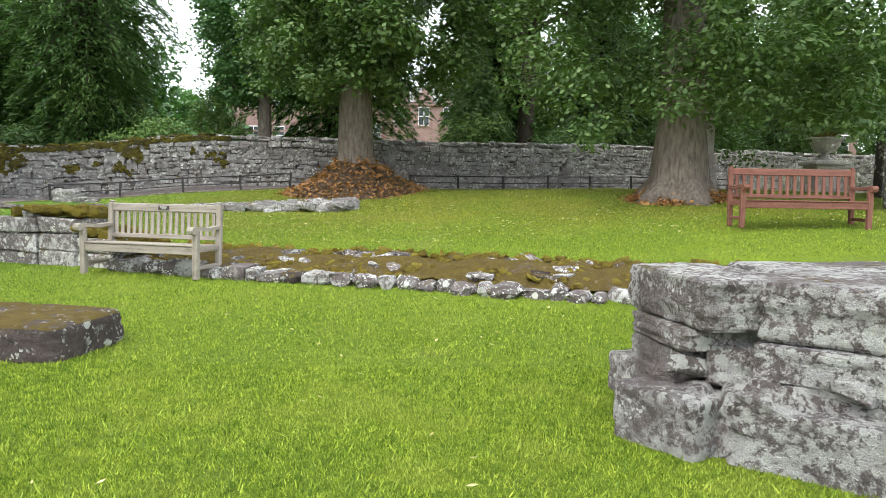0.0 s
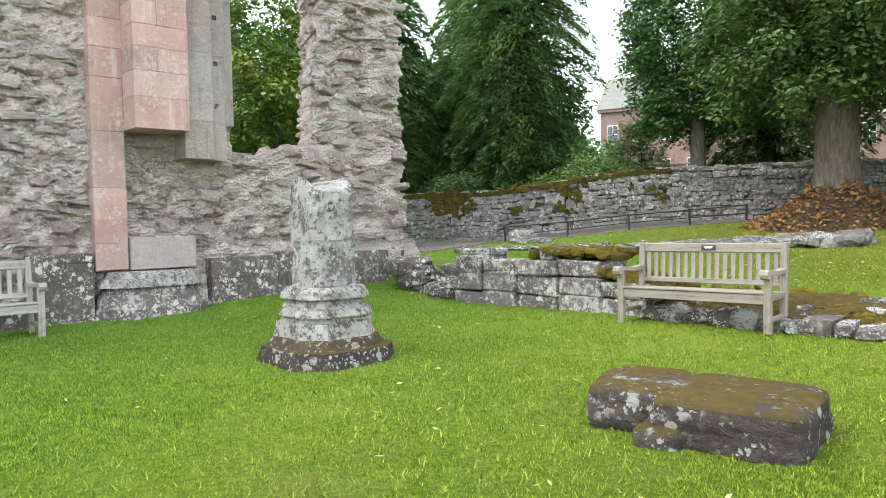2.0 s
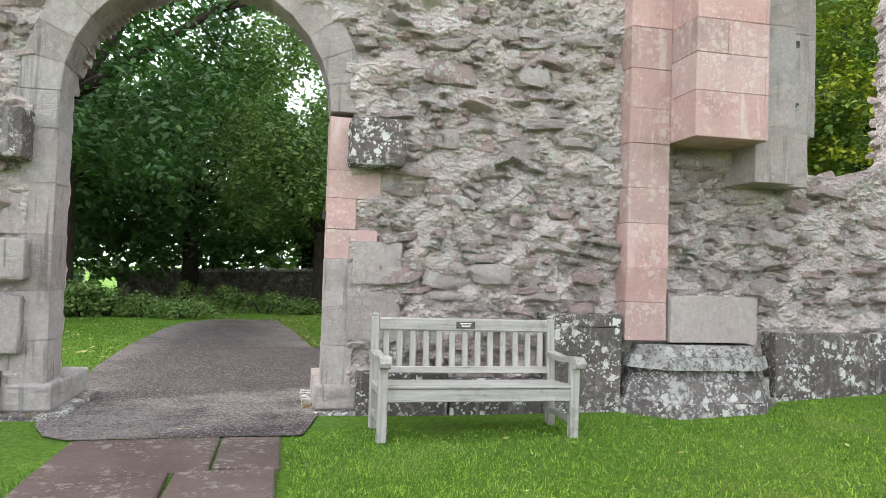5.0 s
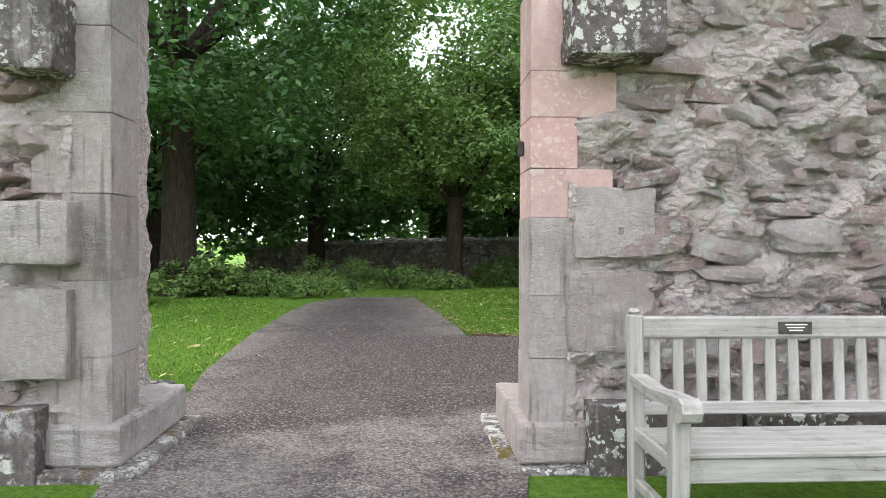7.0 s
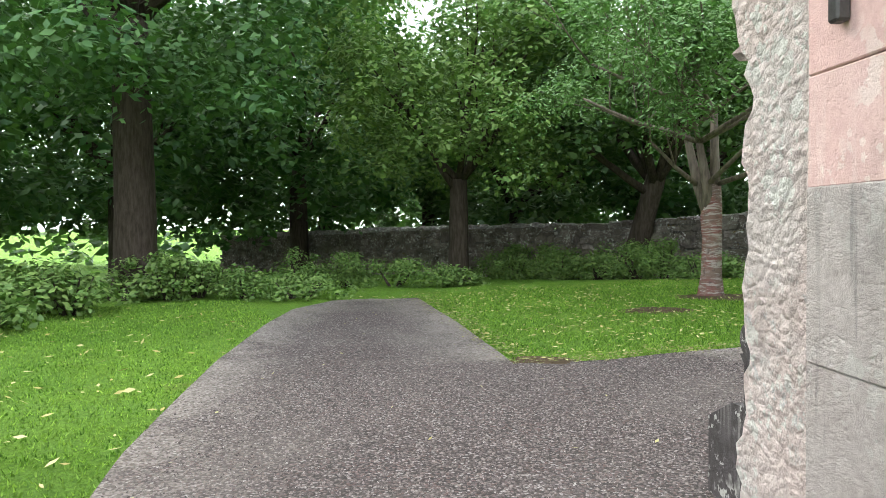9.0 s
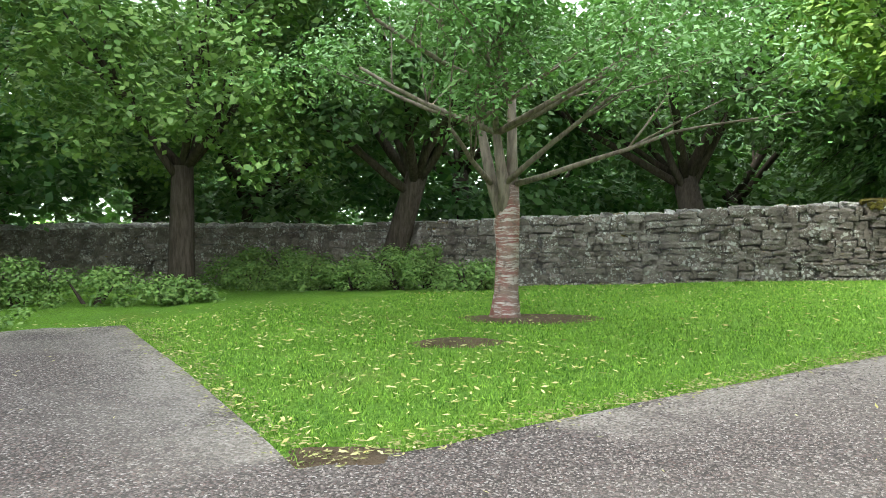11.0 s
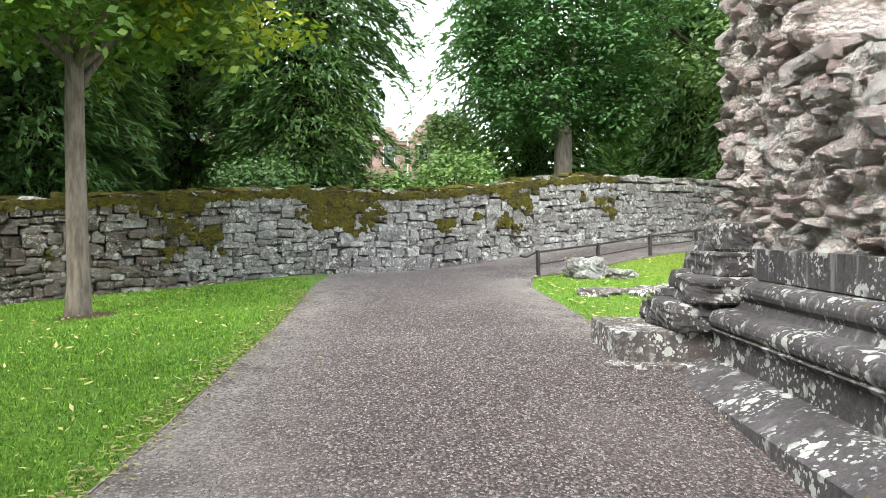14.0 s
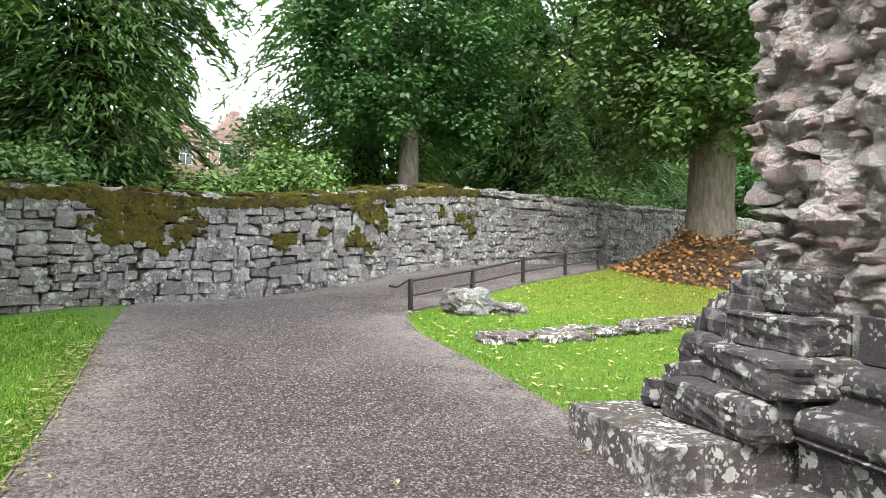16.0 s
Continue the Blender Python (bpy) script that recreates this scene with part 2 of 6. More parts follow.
def gravel_mat():
    """Crushed whin, dark where it is trodden and dusty along its rims."""
    n = Nodes("whin_gravel")
    torn = n.warped(60, 0.012)
    sp = n.t.nodes.new("ShaderNodeSeparateColor")
    n.link(n.voro(58, torn, "Color"), sp.inputs[0])
    edge = n.voro(58, torn)
    small = n.voro(150, torn)
    col = n.mix(n.ramp(sp.outputs[0], 0.0, 1.0), (0.052, 0.04, 0.04), (0.20, 0.165, 0.16))
    col = n.mix(n.math("MULTIPLY", n.ramp(sp.outputs[1], 0.82, 0.9), 0.85), col, (0.44, 0.40, 0.39))
    col = n.mix(n.math("MULTIPLY", n.ramp(sp.outputs[2], 0.8, 0.9), 0.6), col, (0.17, 0.10, 0.09))
    col = n.mix(n.ramp(edge, 0.4, 0.8), col, (0.03, 0.025, 0.025))
    col = n.mix(n.math("MULTIPLY", n.ramp(small, 0.3, 0.6), 0.4), col, (0.05, 0.042, 0.041))
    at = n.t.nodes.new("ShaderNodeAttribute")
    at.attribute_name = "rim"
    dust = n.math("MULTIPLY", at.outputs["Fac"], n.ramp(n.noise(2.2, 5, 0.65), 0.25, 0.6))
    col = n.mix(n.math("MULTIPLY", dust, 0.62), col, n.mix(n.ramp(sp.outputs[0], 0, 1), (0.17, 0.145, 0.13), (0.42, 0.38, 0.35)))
    col = n.mix(n.math("MULTIPLY", n.ramp(n.noise(0.55, 4), 0.45, 0.68), 0.25), col, (0.21, 0.185, 0.17))
    n.bump(n.math("ADD", n.math("SUBTRACT", 1.0, edge), n.math("MULTIPLY", small, -0.4)), 1.0, 0.02)
    return n.done(col, 0.85, 0.3)


LAWN = lawn_mat()
GRAVEL = gravel_mat()
RUBBLE = stone_mat("pink_rubble_stone", (0.77, 0.67, 0.645), (0.81, 0.75, 0.73), (0.66, 0.45, 0.415), 0.46, 0.1, 0.24, vary=0.7, grit=0.25, bump=0.9)
MORTAR = stone_mat("lime_mortar_core", (0.87, 0.75, 0.715), (0.87, 0.80, 0.775), (0.76, 0.60, 0.55), 0.42, 0.0, 0.22, 0.7, bump=0.9, pieces=False, grit=0.25, pebble=0.16)
PINK = stone_mat("pink_sandstone_ashlar", (0.555, 0.345, 0.32), (0.60, 0.405, 0.38), (0.56, 0.42, 0.395), 0.14, 0.0, 0.2, vary=0.7, bump=0.25, grit=0.18, streak=(0.66, 0.58, 0.56))
GREYASH = stone_mat("grey_sandstone_ashlar", (0.66, 0.605, 0.58), (0.72, 0.67, 0.65), (0.68, 0.56, 0.525), 0.16, 0.05, 0.25, vary=0.6, bump=0.55, grit=0.3, streak=(0.15, 0.14, 0.135))
PLINTH = stone_mat("dark_lichened_plinth_stone", (0.17, 0.155, 0.15), (0.22, 0.19, 0.185), (0.2, 0.17, 0.165), 0.5, 0.1, 0.4, bump=0.4, streak=(0.34, 0.31, 0.3))
BLACK = stone_mat("black_weathered_plinth_stone", (0.075, 0.068, 0.072), (0.11, 0.10, 0.105), (0.13, 0.12, 0.12), 0.3, 0.08, 0.4, bump=0.35, lichen_scale=18, pieces=False, streak=(0.3, 0.29, 0.28))
WHITEST = stone_mat("white_lichened_stone", (0.36, 0.335, 0.32), (0.28, 0.255, 0.245), (0.38, 0.33, 0.31), 0.74, 0.3, 0.25, lichen_scale=22, white=(0.92, 0.92, 0.89), bump=0.6)
FOOTST = stone_mat("lichened_footing_block", (0.22, 0.2, 0.195), (0.29, 0.265, 0.255), (0.3, 0.26, 0.25), 0.62, 0.25, 0.5, white=(0.76, 0.76, 0.73), bump=0.5)
PIERST = stone_mat("lichened_pier_stone", (0.25, 0.225, 0.22), (0.32, 0.29, 0.28), (0.34, 0.26, 0.245), 0.68, 0.2, 0.4, lichen_scale=22, white=(0.9, 0.9, 0.87), bump=0.8)
SLABST = stone_mat("brown_mossy_slab_stone", (0.15, 0.125, 0.12), (0.21, 0.175, 0.165), (0.18, 0.145, 0.14), 0.45, 0.8, 0.5, bump=0.6)
WALLST = stone_mat("grey_drystone", (0.52, 0.51, 0.50), (0.62, 0.605, 0.59), (0.34, 0.31, 0.30), 0.5, 0.3, 0.35, vary=0.8, bump=0.7)
WALLDK = stone_mat("grey_wall_packing", (0.16, 0.145, 0.14), (0.22, 0.20, 0.19), (0.15, 0.135, 0.13), 0.2, 0.2, 0.4, pieces=False)
FLAG = stone_mat("damp_red_flagstone", (0.13, 0.092, 0.08), (0.17, 0.125, 0.11), (0.12, 0.1, 0.09), 0.08, 0.0, 0.35, vary=0.6, bump=0.3, grit=0.3)
OAKGREY = [grain_mat("weathered_grey_oak", (0.25, 0.22, 0.185), (0.36, 0.325, 0.28), axis) for axis in range(3)]
OAKPALE = [grain_mat("silvered_pale_oak", (0.31, 0.30, 0.28), (0.45, 0.435, 0.41), axis) for axis in range(3)]
OAKRED = [grain_mat("red_brown_stained_wood", (0.15, 0.065, 0.05), (0.22, 0.10, 0.075), axis) for axis in range(3)]
PLAQUE = plain_mat("dark_bronze_plaque", (0.05, 0.045, 0.04), (0.09, 0.08, 0.07), 30, 0.45, 0.5, 0.5)
IRON = plain_mat("black_painted_iron", (0.02, 0.018, 0.018), (0.045, 0.04, 0.038), 25, 0.5, 0.4)
BARK = plain_mat("grey_brown_bark", (0.11, 0.09, 0.075), (0.23, 0.195, 0.165), 7, 0.95, 0.1, stretch=(2.5, 2.5, 0.5), bump=1.0)
BARKDK = plain_mat("dark_bark", (0.035, 0.028, 0.022), (0.075, 0.06, 0.05), 7, 0.95, 0.1, stretch=(2.5, 2.5, 0.5), bump=1.0)
CHERRY = cherry_mat()
LITTER = leaf_mat("brown_leaf_litter", (0.24, 0.11, 0.04), (0.42, 0.215, 0.08), (0.30, 0.15, 0.06), 0.1, 0.2)
YELLOWLEAF = leaf_mat("fallen_yellow_leaf", (0.36, 0.31, 0.10), (0.50, 0.46, 0.22), (0.32, 0.26, 0.08), 0.12)
STRAW = leaf_mat("straw_coloured_litter", (0.15, 0.14, 0.05), (0.30, 0.27, 0.11), (0.22, 0.18, 0.07), 0.12)
LIME = leaf_mat("lime_leaf", (0.054, 0.104, 0.029), (0.122, 0.187, 0.058), (0.094, 0.151, 0.043))
CYPRESS = leaf_mat("cypress_spray", (0.045, 0.105, 0.03), (0.10, 0.18, 0.045), (0.12, 0.20, 0.04), 0.25)
YEW = leaf_mat("dark_yew_spray", (0.047, 0.098, 0.036), (0.106, 0.174, 0.058), (0.089, 0.149, 0.055), 0.25)
BEECH = leaf_mat("woodland_leaf", (0.037, 0.106, 0.035), (0.088, 0.188, 0.053), (0.069, 0.144, 0.044))
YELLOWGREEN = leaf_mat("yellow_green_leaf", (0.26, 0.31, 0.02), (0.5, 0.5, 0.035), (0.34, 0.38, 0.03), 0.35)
CHERRYLEAF = leaf_mat("cherry_leaf", (0.08, 0.18, 0.05), (0.16, 0.29, 0.10), (0.13, 0.23, 0.07))
YOUNGLEAF = leaf_mat("young_tree_leaf", (0.09, 0.18, 0.03), (0.18, 0.28, 0.045), (0.26, 0.30, 0.04))
NETTLE = leaf_mat("undergrowth_leaf", (0.094, 0.175, 0.044), (0.188, 0.288, 0.075), (0.150, 0.237, 0.062))
BLADE = blade_mat()
# browner stone of the western stretch, its colour also darkened for the trees' shade
WALLBROWNSHADE = stone_mat("brown_shaded_drystone", (0.27, 0.24, 0.215), (0.35, 0.315, 0.285), (0.18, 0.15, 0.13), 0.25, 0.2, 0.5, vary=0.8)
MOSS = stone_mat("ochre_moss", (0.075, 0.055, 0.014), (0.21, 0.175, 0.028), (0.27, 0.25, 0.035), 0.0, 0.0, 0.6, 0.3, vary=0.9, bump=1.0, grit=0.9)
OCHRE = stone_mat("ochre_cushion_moss", (0.19, 0.125, 0.03), (0.42, 0.33, 0.05), (0.5, 0.42, 0.06), 0.0, 0.0, 0.45, 0.3, vary=0.9, bump=1.0, grit=0.8)
REDSAND = stone_mat("red_sandstone_house_wall", (0.36, 0.235, 0.215), (0.41, 0.285, 0.265), (0.38, 0.265, 0.245), 0.0, 0.0, 0.15, bump=0.2)
SLATE = plain_mat("grey_green_slate", (0.16, 0.175, 0.165), (0.23, 0.235, 0.195), 3, 0.6, 0.3)
WHITEPAINT = plain_mat("white_painted_frame", (0.72, 0.71, 0.68), (0.8, 0.79, 0.77), 9, 0.5)
GLASS = plain_mat("dark_window_glass", (0.05, 0.06, 0.07), (0.09, 0.1, 0.11), 2, 0.08, 0.8)
EARTH = stone_mat("bare_earth", (0.15, 0.105, 0.07), (0.21, 0.15, 0.10), (0.17, 0.12, 0.08), 0.0, 0.0, 0.3, 0.4, bump=1.0, pieces=False)


# ---- building helpers ----

def mesh_of(name, verts, faces, mat, smooth=False):
    me = bpy.data.meshes.new(name)
    me.from_pydata([tuple(v) for v in np.asarray(verts, float).tolist()], [], [tuple(f) for f in faces])
    me.materials.append(mat)
    if smooth:
        me.polygons.foreach_set("use_smooth", [True] * len(me.polygons))
    me.update()
    return me


def quads_mesh(name, verts, n, k, mat):
    """n separate faces of k corners each, from (n * k) x 3 numbers."""
    me = bpy.data.meshes.new(name)
    me.vertices.add(n * k)
    me.vertices.foreach_set("co", np.asarray(verts, np.float32).ravel())
    me.loops.add(n * k)
    me.loops.foreach_set("vertex_index", np.arange(n * k, dtype=np.int32))
    me.polygons.add(n)
    me.polygons.foreach_set("loop_start", np.arange(0, n * k, k, dtype=np.int32))
    me.materials.append(mat)
    me.update(calc_edges=True)
    return me


def part(name, me, parent, label="", m=None):
    ob = new(name, me)
    ob.parent = parent
    if m is not None:
        ob.matrix_basis = m
    return tagged(ob, label) if label else ob


def thing(name, m, label, category, group="", kind=""):
    ob = new(name)
    ob.empty_display_size = 0.2
    ob.matrix_basis = m
    return tagged(ob, label, category, group, kind)


def box_mesh(name, sx, sy, sz, mat, bevel=0.008, jitter=0.0, seed=0, z0=True):
    """A box with softened edges, its base at z 0 (or its middle, if not z0)."""
    bm = bmesh.new()
    bmesh.ops.create_cube(bm, size=1.0)
    r = random.Random(seed)
    for v in bm.verts:
        v.co = Vector((v.co.x * sx, v.co.y * sy, (v.co.z + (0.5 if z0 else 0)) * sz))
        if jitter:
            v.co += Vector([r.uniform(-jitter, jitter) for _ in range(3)])
    if bevel:
        bmesh.ops.bevel(bm, geom=bm.edges[:], offset=bevel, segments=1, affect="EDGES")
    me = bpy.data.meshes.new(name)
    bm.to_mesh(me)
    bm.free()
    me.materials.append(mat)
    return me


def rock_arrays(seed, power=5.0, rough=0.1):
    """A rounded, uneven block of about unit size: 26 corners, 24 faces."""
    r = np.random.default_rng(seed)
    pts, index, faces = [], {}, []
    g = (-1, 0, 1)

    def vid(p):
        if p not in index:
            index[p] = len(pts)
            pts.append(p)
        return index[p]

    for ax in range(3):
        for side in (-1, 1):
            for i in range(2):
                for j in range(2):
                    q = []
                    for a, b in ((i, j), (i + 1, j), (i + 1, j + 1), (i, j + 1)):
                        p = [0, 0, 0]
                        p[ax], p[(ax + 1) % 3], p[(ax + 2) % 3] = side, g[a], g[b]
                        q.append(vid(tuple(p)))
                    faces.append(q if side > 0 else q[::-1])
    v = np.array(pts, float)
    v /= (np.abs(v) ** power).sum(1, keepdims=True) ** (1 / power)
    v += r.uniform(-rough, rough, v.shape)
    return v * 0.53, faces


def crag_arrays(seed, power, rough, grid=3, chips=5):
    """A broken stone of about unit size, with chipped and hollowed faces."""
    r = np.random.default_rng(seed)
    pts, index, faces = [], {}, []

    def vid(p):
        if p not in index:
            index[p] = len(pts)
            pts.append([2 * q / grid - 1 for q in p])
        return index[p]

    for ax in range(3):
        for side in (0, grid):
            for i in range(grid):
                for j in range(grid):
                    q = []
                    for a, b in ((i, j), (i + 1, j), (i + 1, j + 1), (i, j + 1)):
                        p = [0, 0, 0]
                        p[ax], p[(ax + 1) % 3], p[(ax + 2) % 3] = side, a, b
                        q.append(vid(tuple(p)))
                    faces.append(q if side else q[::-1])
    v = np.array(pts, float)
    v /= (np.abs(v) ** power).sum(1, keepdims=True) ** (1 / power)
    off = Vector((seed * 3.3, seed * 1.9, seed * 0.7))
    k = np.array([1 + rough * (1.6 * noise.noise(Vector(p) * 1.1 + off) + 0.9 * noise.noise(Vector(p) * 2.7 + off)) for p in v])
    v = v * k[:, None]
    for _ in range(chips):
        d = r.normal(size=3)
        d /= np.linalg.norm(d)
        over = np.maximum(v @ d - r.uniform(0.68, 0.98), 0)
        v -= over[:, None] * d
    return v * 0.53, faces


ROCKS = [rock_arrays(s, (2.6, 3.6, 6.0)[s % 3], 0.19) for s in range(14)]
BLOCKS = [crag_arrays(s + 50, (9.0, 14.0)[s % 2], 0.09, chips=1) for s in range(8)]
CRAGS = [crag_arrays(s + 90, (5.0, 8.0, 12.0)[s % 3], 0.15) for s in range(14)]
SHAPES = {"stone": ROCKS, "block": BLOCKS, "crag": CRAGS}


def rock_mesh(i, mat, shape="stone"):
    v, f = SHAPES[shape][i % len(SHAPES[shape])]
    key = f"{shape}_{mat.name}_{i}"
    return bpy.data.meshes.get(key) or mesh_of(key, v, f, mat)


def stone_piece(name, parent, i, mat, m, size, shape="stone"):
    return part(name, rock_mesh(i, mat, shape), parent, "", m @ Matrix.Diagonal((*size, 1)))


def joined_rocks(name, items, mat, shape="stone"):
    """Many rocks, each (index, matrix, size), in one mesh."""
    vs, fs, k = [], [], 0
    for i, m, size in items:
        v, f = SHAPES[shape][i % len(SHAPES[shape])]
        a = np.array(m)
        vs.append((v * np.array(size)) @ a[:3, :3].T + a[:3, 3])
        fs += [[q + k for q in p] for p in f]
        k += len(v)
    return mesh_of(name, np.concatenate(vs), fs, mat)


def fine_rock(name, seed, sx, sy, sz, mat, power=5.0, rough=0.05, cuts=7, flat_top=0.0):
    """A large stone with worn arrises and an uneven face."""
    bm = bmesh.new()
    bmesh.ops.create_cube(bm, size=2.0)
    bmesh.ops.subdivide_edges(bm, edges=bm.edges[:], cuts=cuts, use_grid_fill=True)
    off = Vector((seed * 3.1, seed * 1.7, seed * 0.9))
    for v in bm.verts:
        c = v.co
        k = (abs(c.x) ** power + abs(c.y) ** power + abs(c.z) ** power) ** (1 / power)
        c = c / k
        n = c.normalized()
        d = rough * (noise.noise(c * 1.5 + off) + 0.5 * noise.noise(c * 3.7 + off) + 0.3 * noise.noise(c * 8 + off))
        c = c + n * d
        v.co = Vector((c.x * sx / 2, c.y * sy / 2, (c.z + 1) * sz / 2))
    me = bpy.data.meshes.new(name)
    bm.to_mesh(me)
    bm.free()
    me.materials.append(mat)
    return me


def tube(points, radii, seg=8, flat=1.0):
    """A tapered tube along points: corners and faces."""
    p = np.array(points, float)
    vs, fs = [], []
    for i in range(len(p)):
        d = p[min(i + 1, len(p) - 1)] - p[max(i - 1, 0)]
        d /= np.linalg.norm(d) + 1e-9
        a = np.cross(d, (0.31, 0.95, 0.1) if abs(d[1]) < 0.9 else (1, 0, 0.1))
        a /= np.linalg.norm(a)
        b = np.cross(d, a)
        for k in range(seg):
            w = 2 * math.pi * k / seg
            vs.append(p[i] + radii[i] * (math.cos(w) * a + math.sin(w) * b * flat))
    for i in range(len(p) - 1):
        for k in range(seg):
            n = (k + 1) % seg
            fs.append([i * seg + k, i * seg + n, (i + 1) * seg + n, (i + 1) * seg + k])
    fs.append(list(range(seg))[::-1])
    fs.append([(len(p) - 1) * seg + k for k in range(seg)])
    return np.array(vs), fs


def joined(pieces):
    vs, fs, k = [], [], 0
    for v, f in pieces:
        vs.append(np.asarray(v, float))
        fs += [[q + k for q in p] for p in f]
        k += len(v)
    return np.concatenate(vs), fs


def profile_mesh(name, prof, x0, x1, mat, steps=1):
    """A closed outline (y, z) drawn out along x."""
    n = len(prof)
    vs, fs = [], []
    for i in range(steps + 1):
        x = x0 + (x1 - x0) * i / steps
        vs += [(x, y, z) for y, z in prof]
    for i in range(steps):
        for k in range(n):
            j = (k + 1) % n
            fs.append([i * n + k, (i + 1) * n + k, (i + 1) * n + j, i * n + j])
    fs.append(list(range(n)))
    fs.append([steps * n + k for k in range(n)][::-1])
    return mesh_of(name, vs, fs, mat)


# ---- the lie of the land ----
WX, WY, UX, UY = -13.5, 2.6, 0.3401, 0.9404
RUIN = Matrix(((UX, -UY, 0, WX), (UY, UX, 0, WY), (0, 0, 1, 0), (0, 0, 0, 1)))


def ease(a, b, x):
    t = np.clip((x - a) / (b - a), 0, 1)
    return t * t * (3 - 2 * t)


def lin(a, b, x):
    return np.clip((x - a) / (b - a), 0, 1)


def height(x, y):
    """Ground level: a flat nave, a lawn that climbs beyond its footings, and a path that climbs to the boundary wall."""
    x, y = np.asarray(x, float), np.asarray(y, float)
    s = (x - WX) * UX + (y - WY) * UY
    west = 0.2 + 0.04 * lin(3, 7, y) + 0.46 * lin(7.5, 13.2, y) + 0.26 * lin(13.2, 18, y)
    west = west - 0.065 * np.clip(-13.8 - x, 0, 14) * lin(8, 18, y) - 0.03 * np.clip(-25 - x, 0, 30)
    east = 0.23 + 0.06 * lin(5, 10, y) + 0.1 * ease(9.8, 10.6, s) + 1.05 * lin(10.2, 20.2, s) + 0.02 * np.clip(x, 0, 6) * lin(10, 14, s)
    w = ease(-12.5, -7.2, x)
    z = west * (1 - w) + east * w
    return z + 0.012 * np.sin(x * 1.3 + 0.5 * y) * np.sin(y * 1.1)


def hz(x, y):
    return float(height(x, y))


def ground_sheet(name, cells_u, cells_v, where, mat, lift=0.0):
    """A sheet over the land: where(i, j) gives x, y of its grid."""
    U, V = np.meshgrid(np.arange(cells_u + 1), np.arange(cells_v + 1), indexing="ij")
    x, y = where(U / cells_u, V / cells_v)
    z = height(x, y) + lift
    vs = np.stack([x, y, z], -1).reshape(-1, 3)
    n = cells_v + 1
    i, j = np.meshgrid(np.arange(cells_u), np.arange(cells_v), indexing="ij")
    a = (i * n + j).ravel()
    fs = np.stack([a, a + n, a + n + 1, a + 1], -1).tolist()
    me = mesh_of(name, vs, fs, mat, True)
    if sum(p.normal.z for p in list(me.polygons)[:50]) < 0:
        me.flip_normals()
    return me


def far_spaced(lo, hi, step, reach):
    out = [reach * 0.02, reach * 0.06, reach * 0.15, reach * 0.4, reach]
    return np.array([lo - d for d in out[::-1]] + list(np.arange(lo, hi + step / 2, step)) + [hi + d for d in out])


gx, gy = far_spaced(-34, 14, 0.3, 900.0), far_spaced(-8, 32, 0.3, 900.0)
tagged(new("ground", ground_sheet("ground", len(gx) - 1, len(gy) - 1, lambda u, v: (np.interp(u, np.linspace(0, 1, len(gx)), gx), np.interp(v, np.linspace(0, 1, len(gy)), gy)), LAWN)),
       "short green lawn with worn and yellowed patches", "lawn", kind="structure")


def line(*pts):
    a, b = np.array([p[0] for p in pts], float), np.array([p[1] for p in pts], float)
    return lambda q: np.interp(q, a, b)


# gravel: the way west from the arch, the way north past the ruin, and the way east along the boundary wall
west_lo = line((-24.3, 6.6), (-23.4, 5.7), (-21.7, 4.95), (-19.4, 4.08), (-16.4, 3.2), (-14.7, 2.85), (-14.2, 2.75), (-13.2, 2.45), (-12.57, 2.5), (-11.9, 4.2))
west_hi = line((-24.3, 7.3), (-23.7, 8.0), (-20.9, 7.4), (-18.8, 6.9), (-18.2, 6.75), (-17.7, 6.6), (-14.3, 6.6), (-12.75, 4.75), (-11.95, 4.28), (-11.9, 4.25))
north_l = line((6.6, -17.75), (8.0, -17.3), (9.4, -16.86), (10.3, -16.5), (11.6, -15.98), (14.3, -15.05), (16.3, -14.42), (18.2, -13.88))
north_r = line((6.6, -13.3), (9.5, -12.5), (12.0, -11.6), (14.0, -11.66), (14.4, -11.6), (15.6, -11.3), (17.3, -10.9), (18.2, -10.45))
WALL = [(-44.0, 7.0), (-34.0, 11.2), (-29.0, 14.3), (-24.0, 17.2), (-19.0, 19.75), (-13.1, 20.95), (-9.3, 21.35), (-6.6, 21.95), (-2.0, 22.9), (4.0, 24.6), (11.0, 27.0), (22.0, 31.0)]
wall_y = line(*WALL)
east_lo = line((-13.9, 18.2), (-10.45, 18.2), (-10.1, 18.55), (-8.5, 19.2), (-6.5, 19.9), (-2.0, 21.2), (4.4, 22.9), (12.0, 25.4))


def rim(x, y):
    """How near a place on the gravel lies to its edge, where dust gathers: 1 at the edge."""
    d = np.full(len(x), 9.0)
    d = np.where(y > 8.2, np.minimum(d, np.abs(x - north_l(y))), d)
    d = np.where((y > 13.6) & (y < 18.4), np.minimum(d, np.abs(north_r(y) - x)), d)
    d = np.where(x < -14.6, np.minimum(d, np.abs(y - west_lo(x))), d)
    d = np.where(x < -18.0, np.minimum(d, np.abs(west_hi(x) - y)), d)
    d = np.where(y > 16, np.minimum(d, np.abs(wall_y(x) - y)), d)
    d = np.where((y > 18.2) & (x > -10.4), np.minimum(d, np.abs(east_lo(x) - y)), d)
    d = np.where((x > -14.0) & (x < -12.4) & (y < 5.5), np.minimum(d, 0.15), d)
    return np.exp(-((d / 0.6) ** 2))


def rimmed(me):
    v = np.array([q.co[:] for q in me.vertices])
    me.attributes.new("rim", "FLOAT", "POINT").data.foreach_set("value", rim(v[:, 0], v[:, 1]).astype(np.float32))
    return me


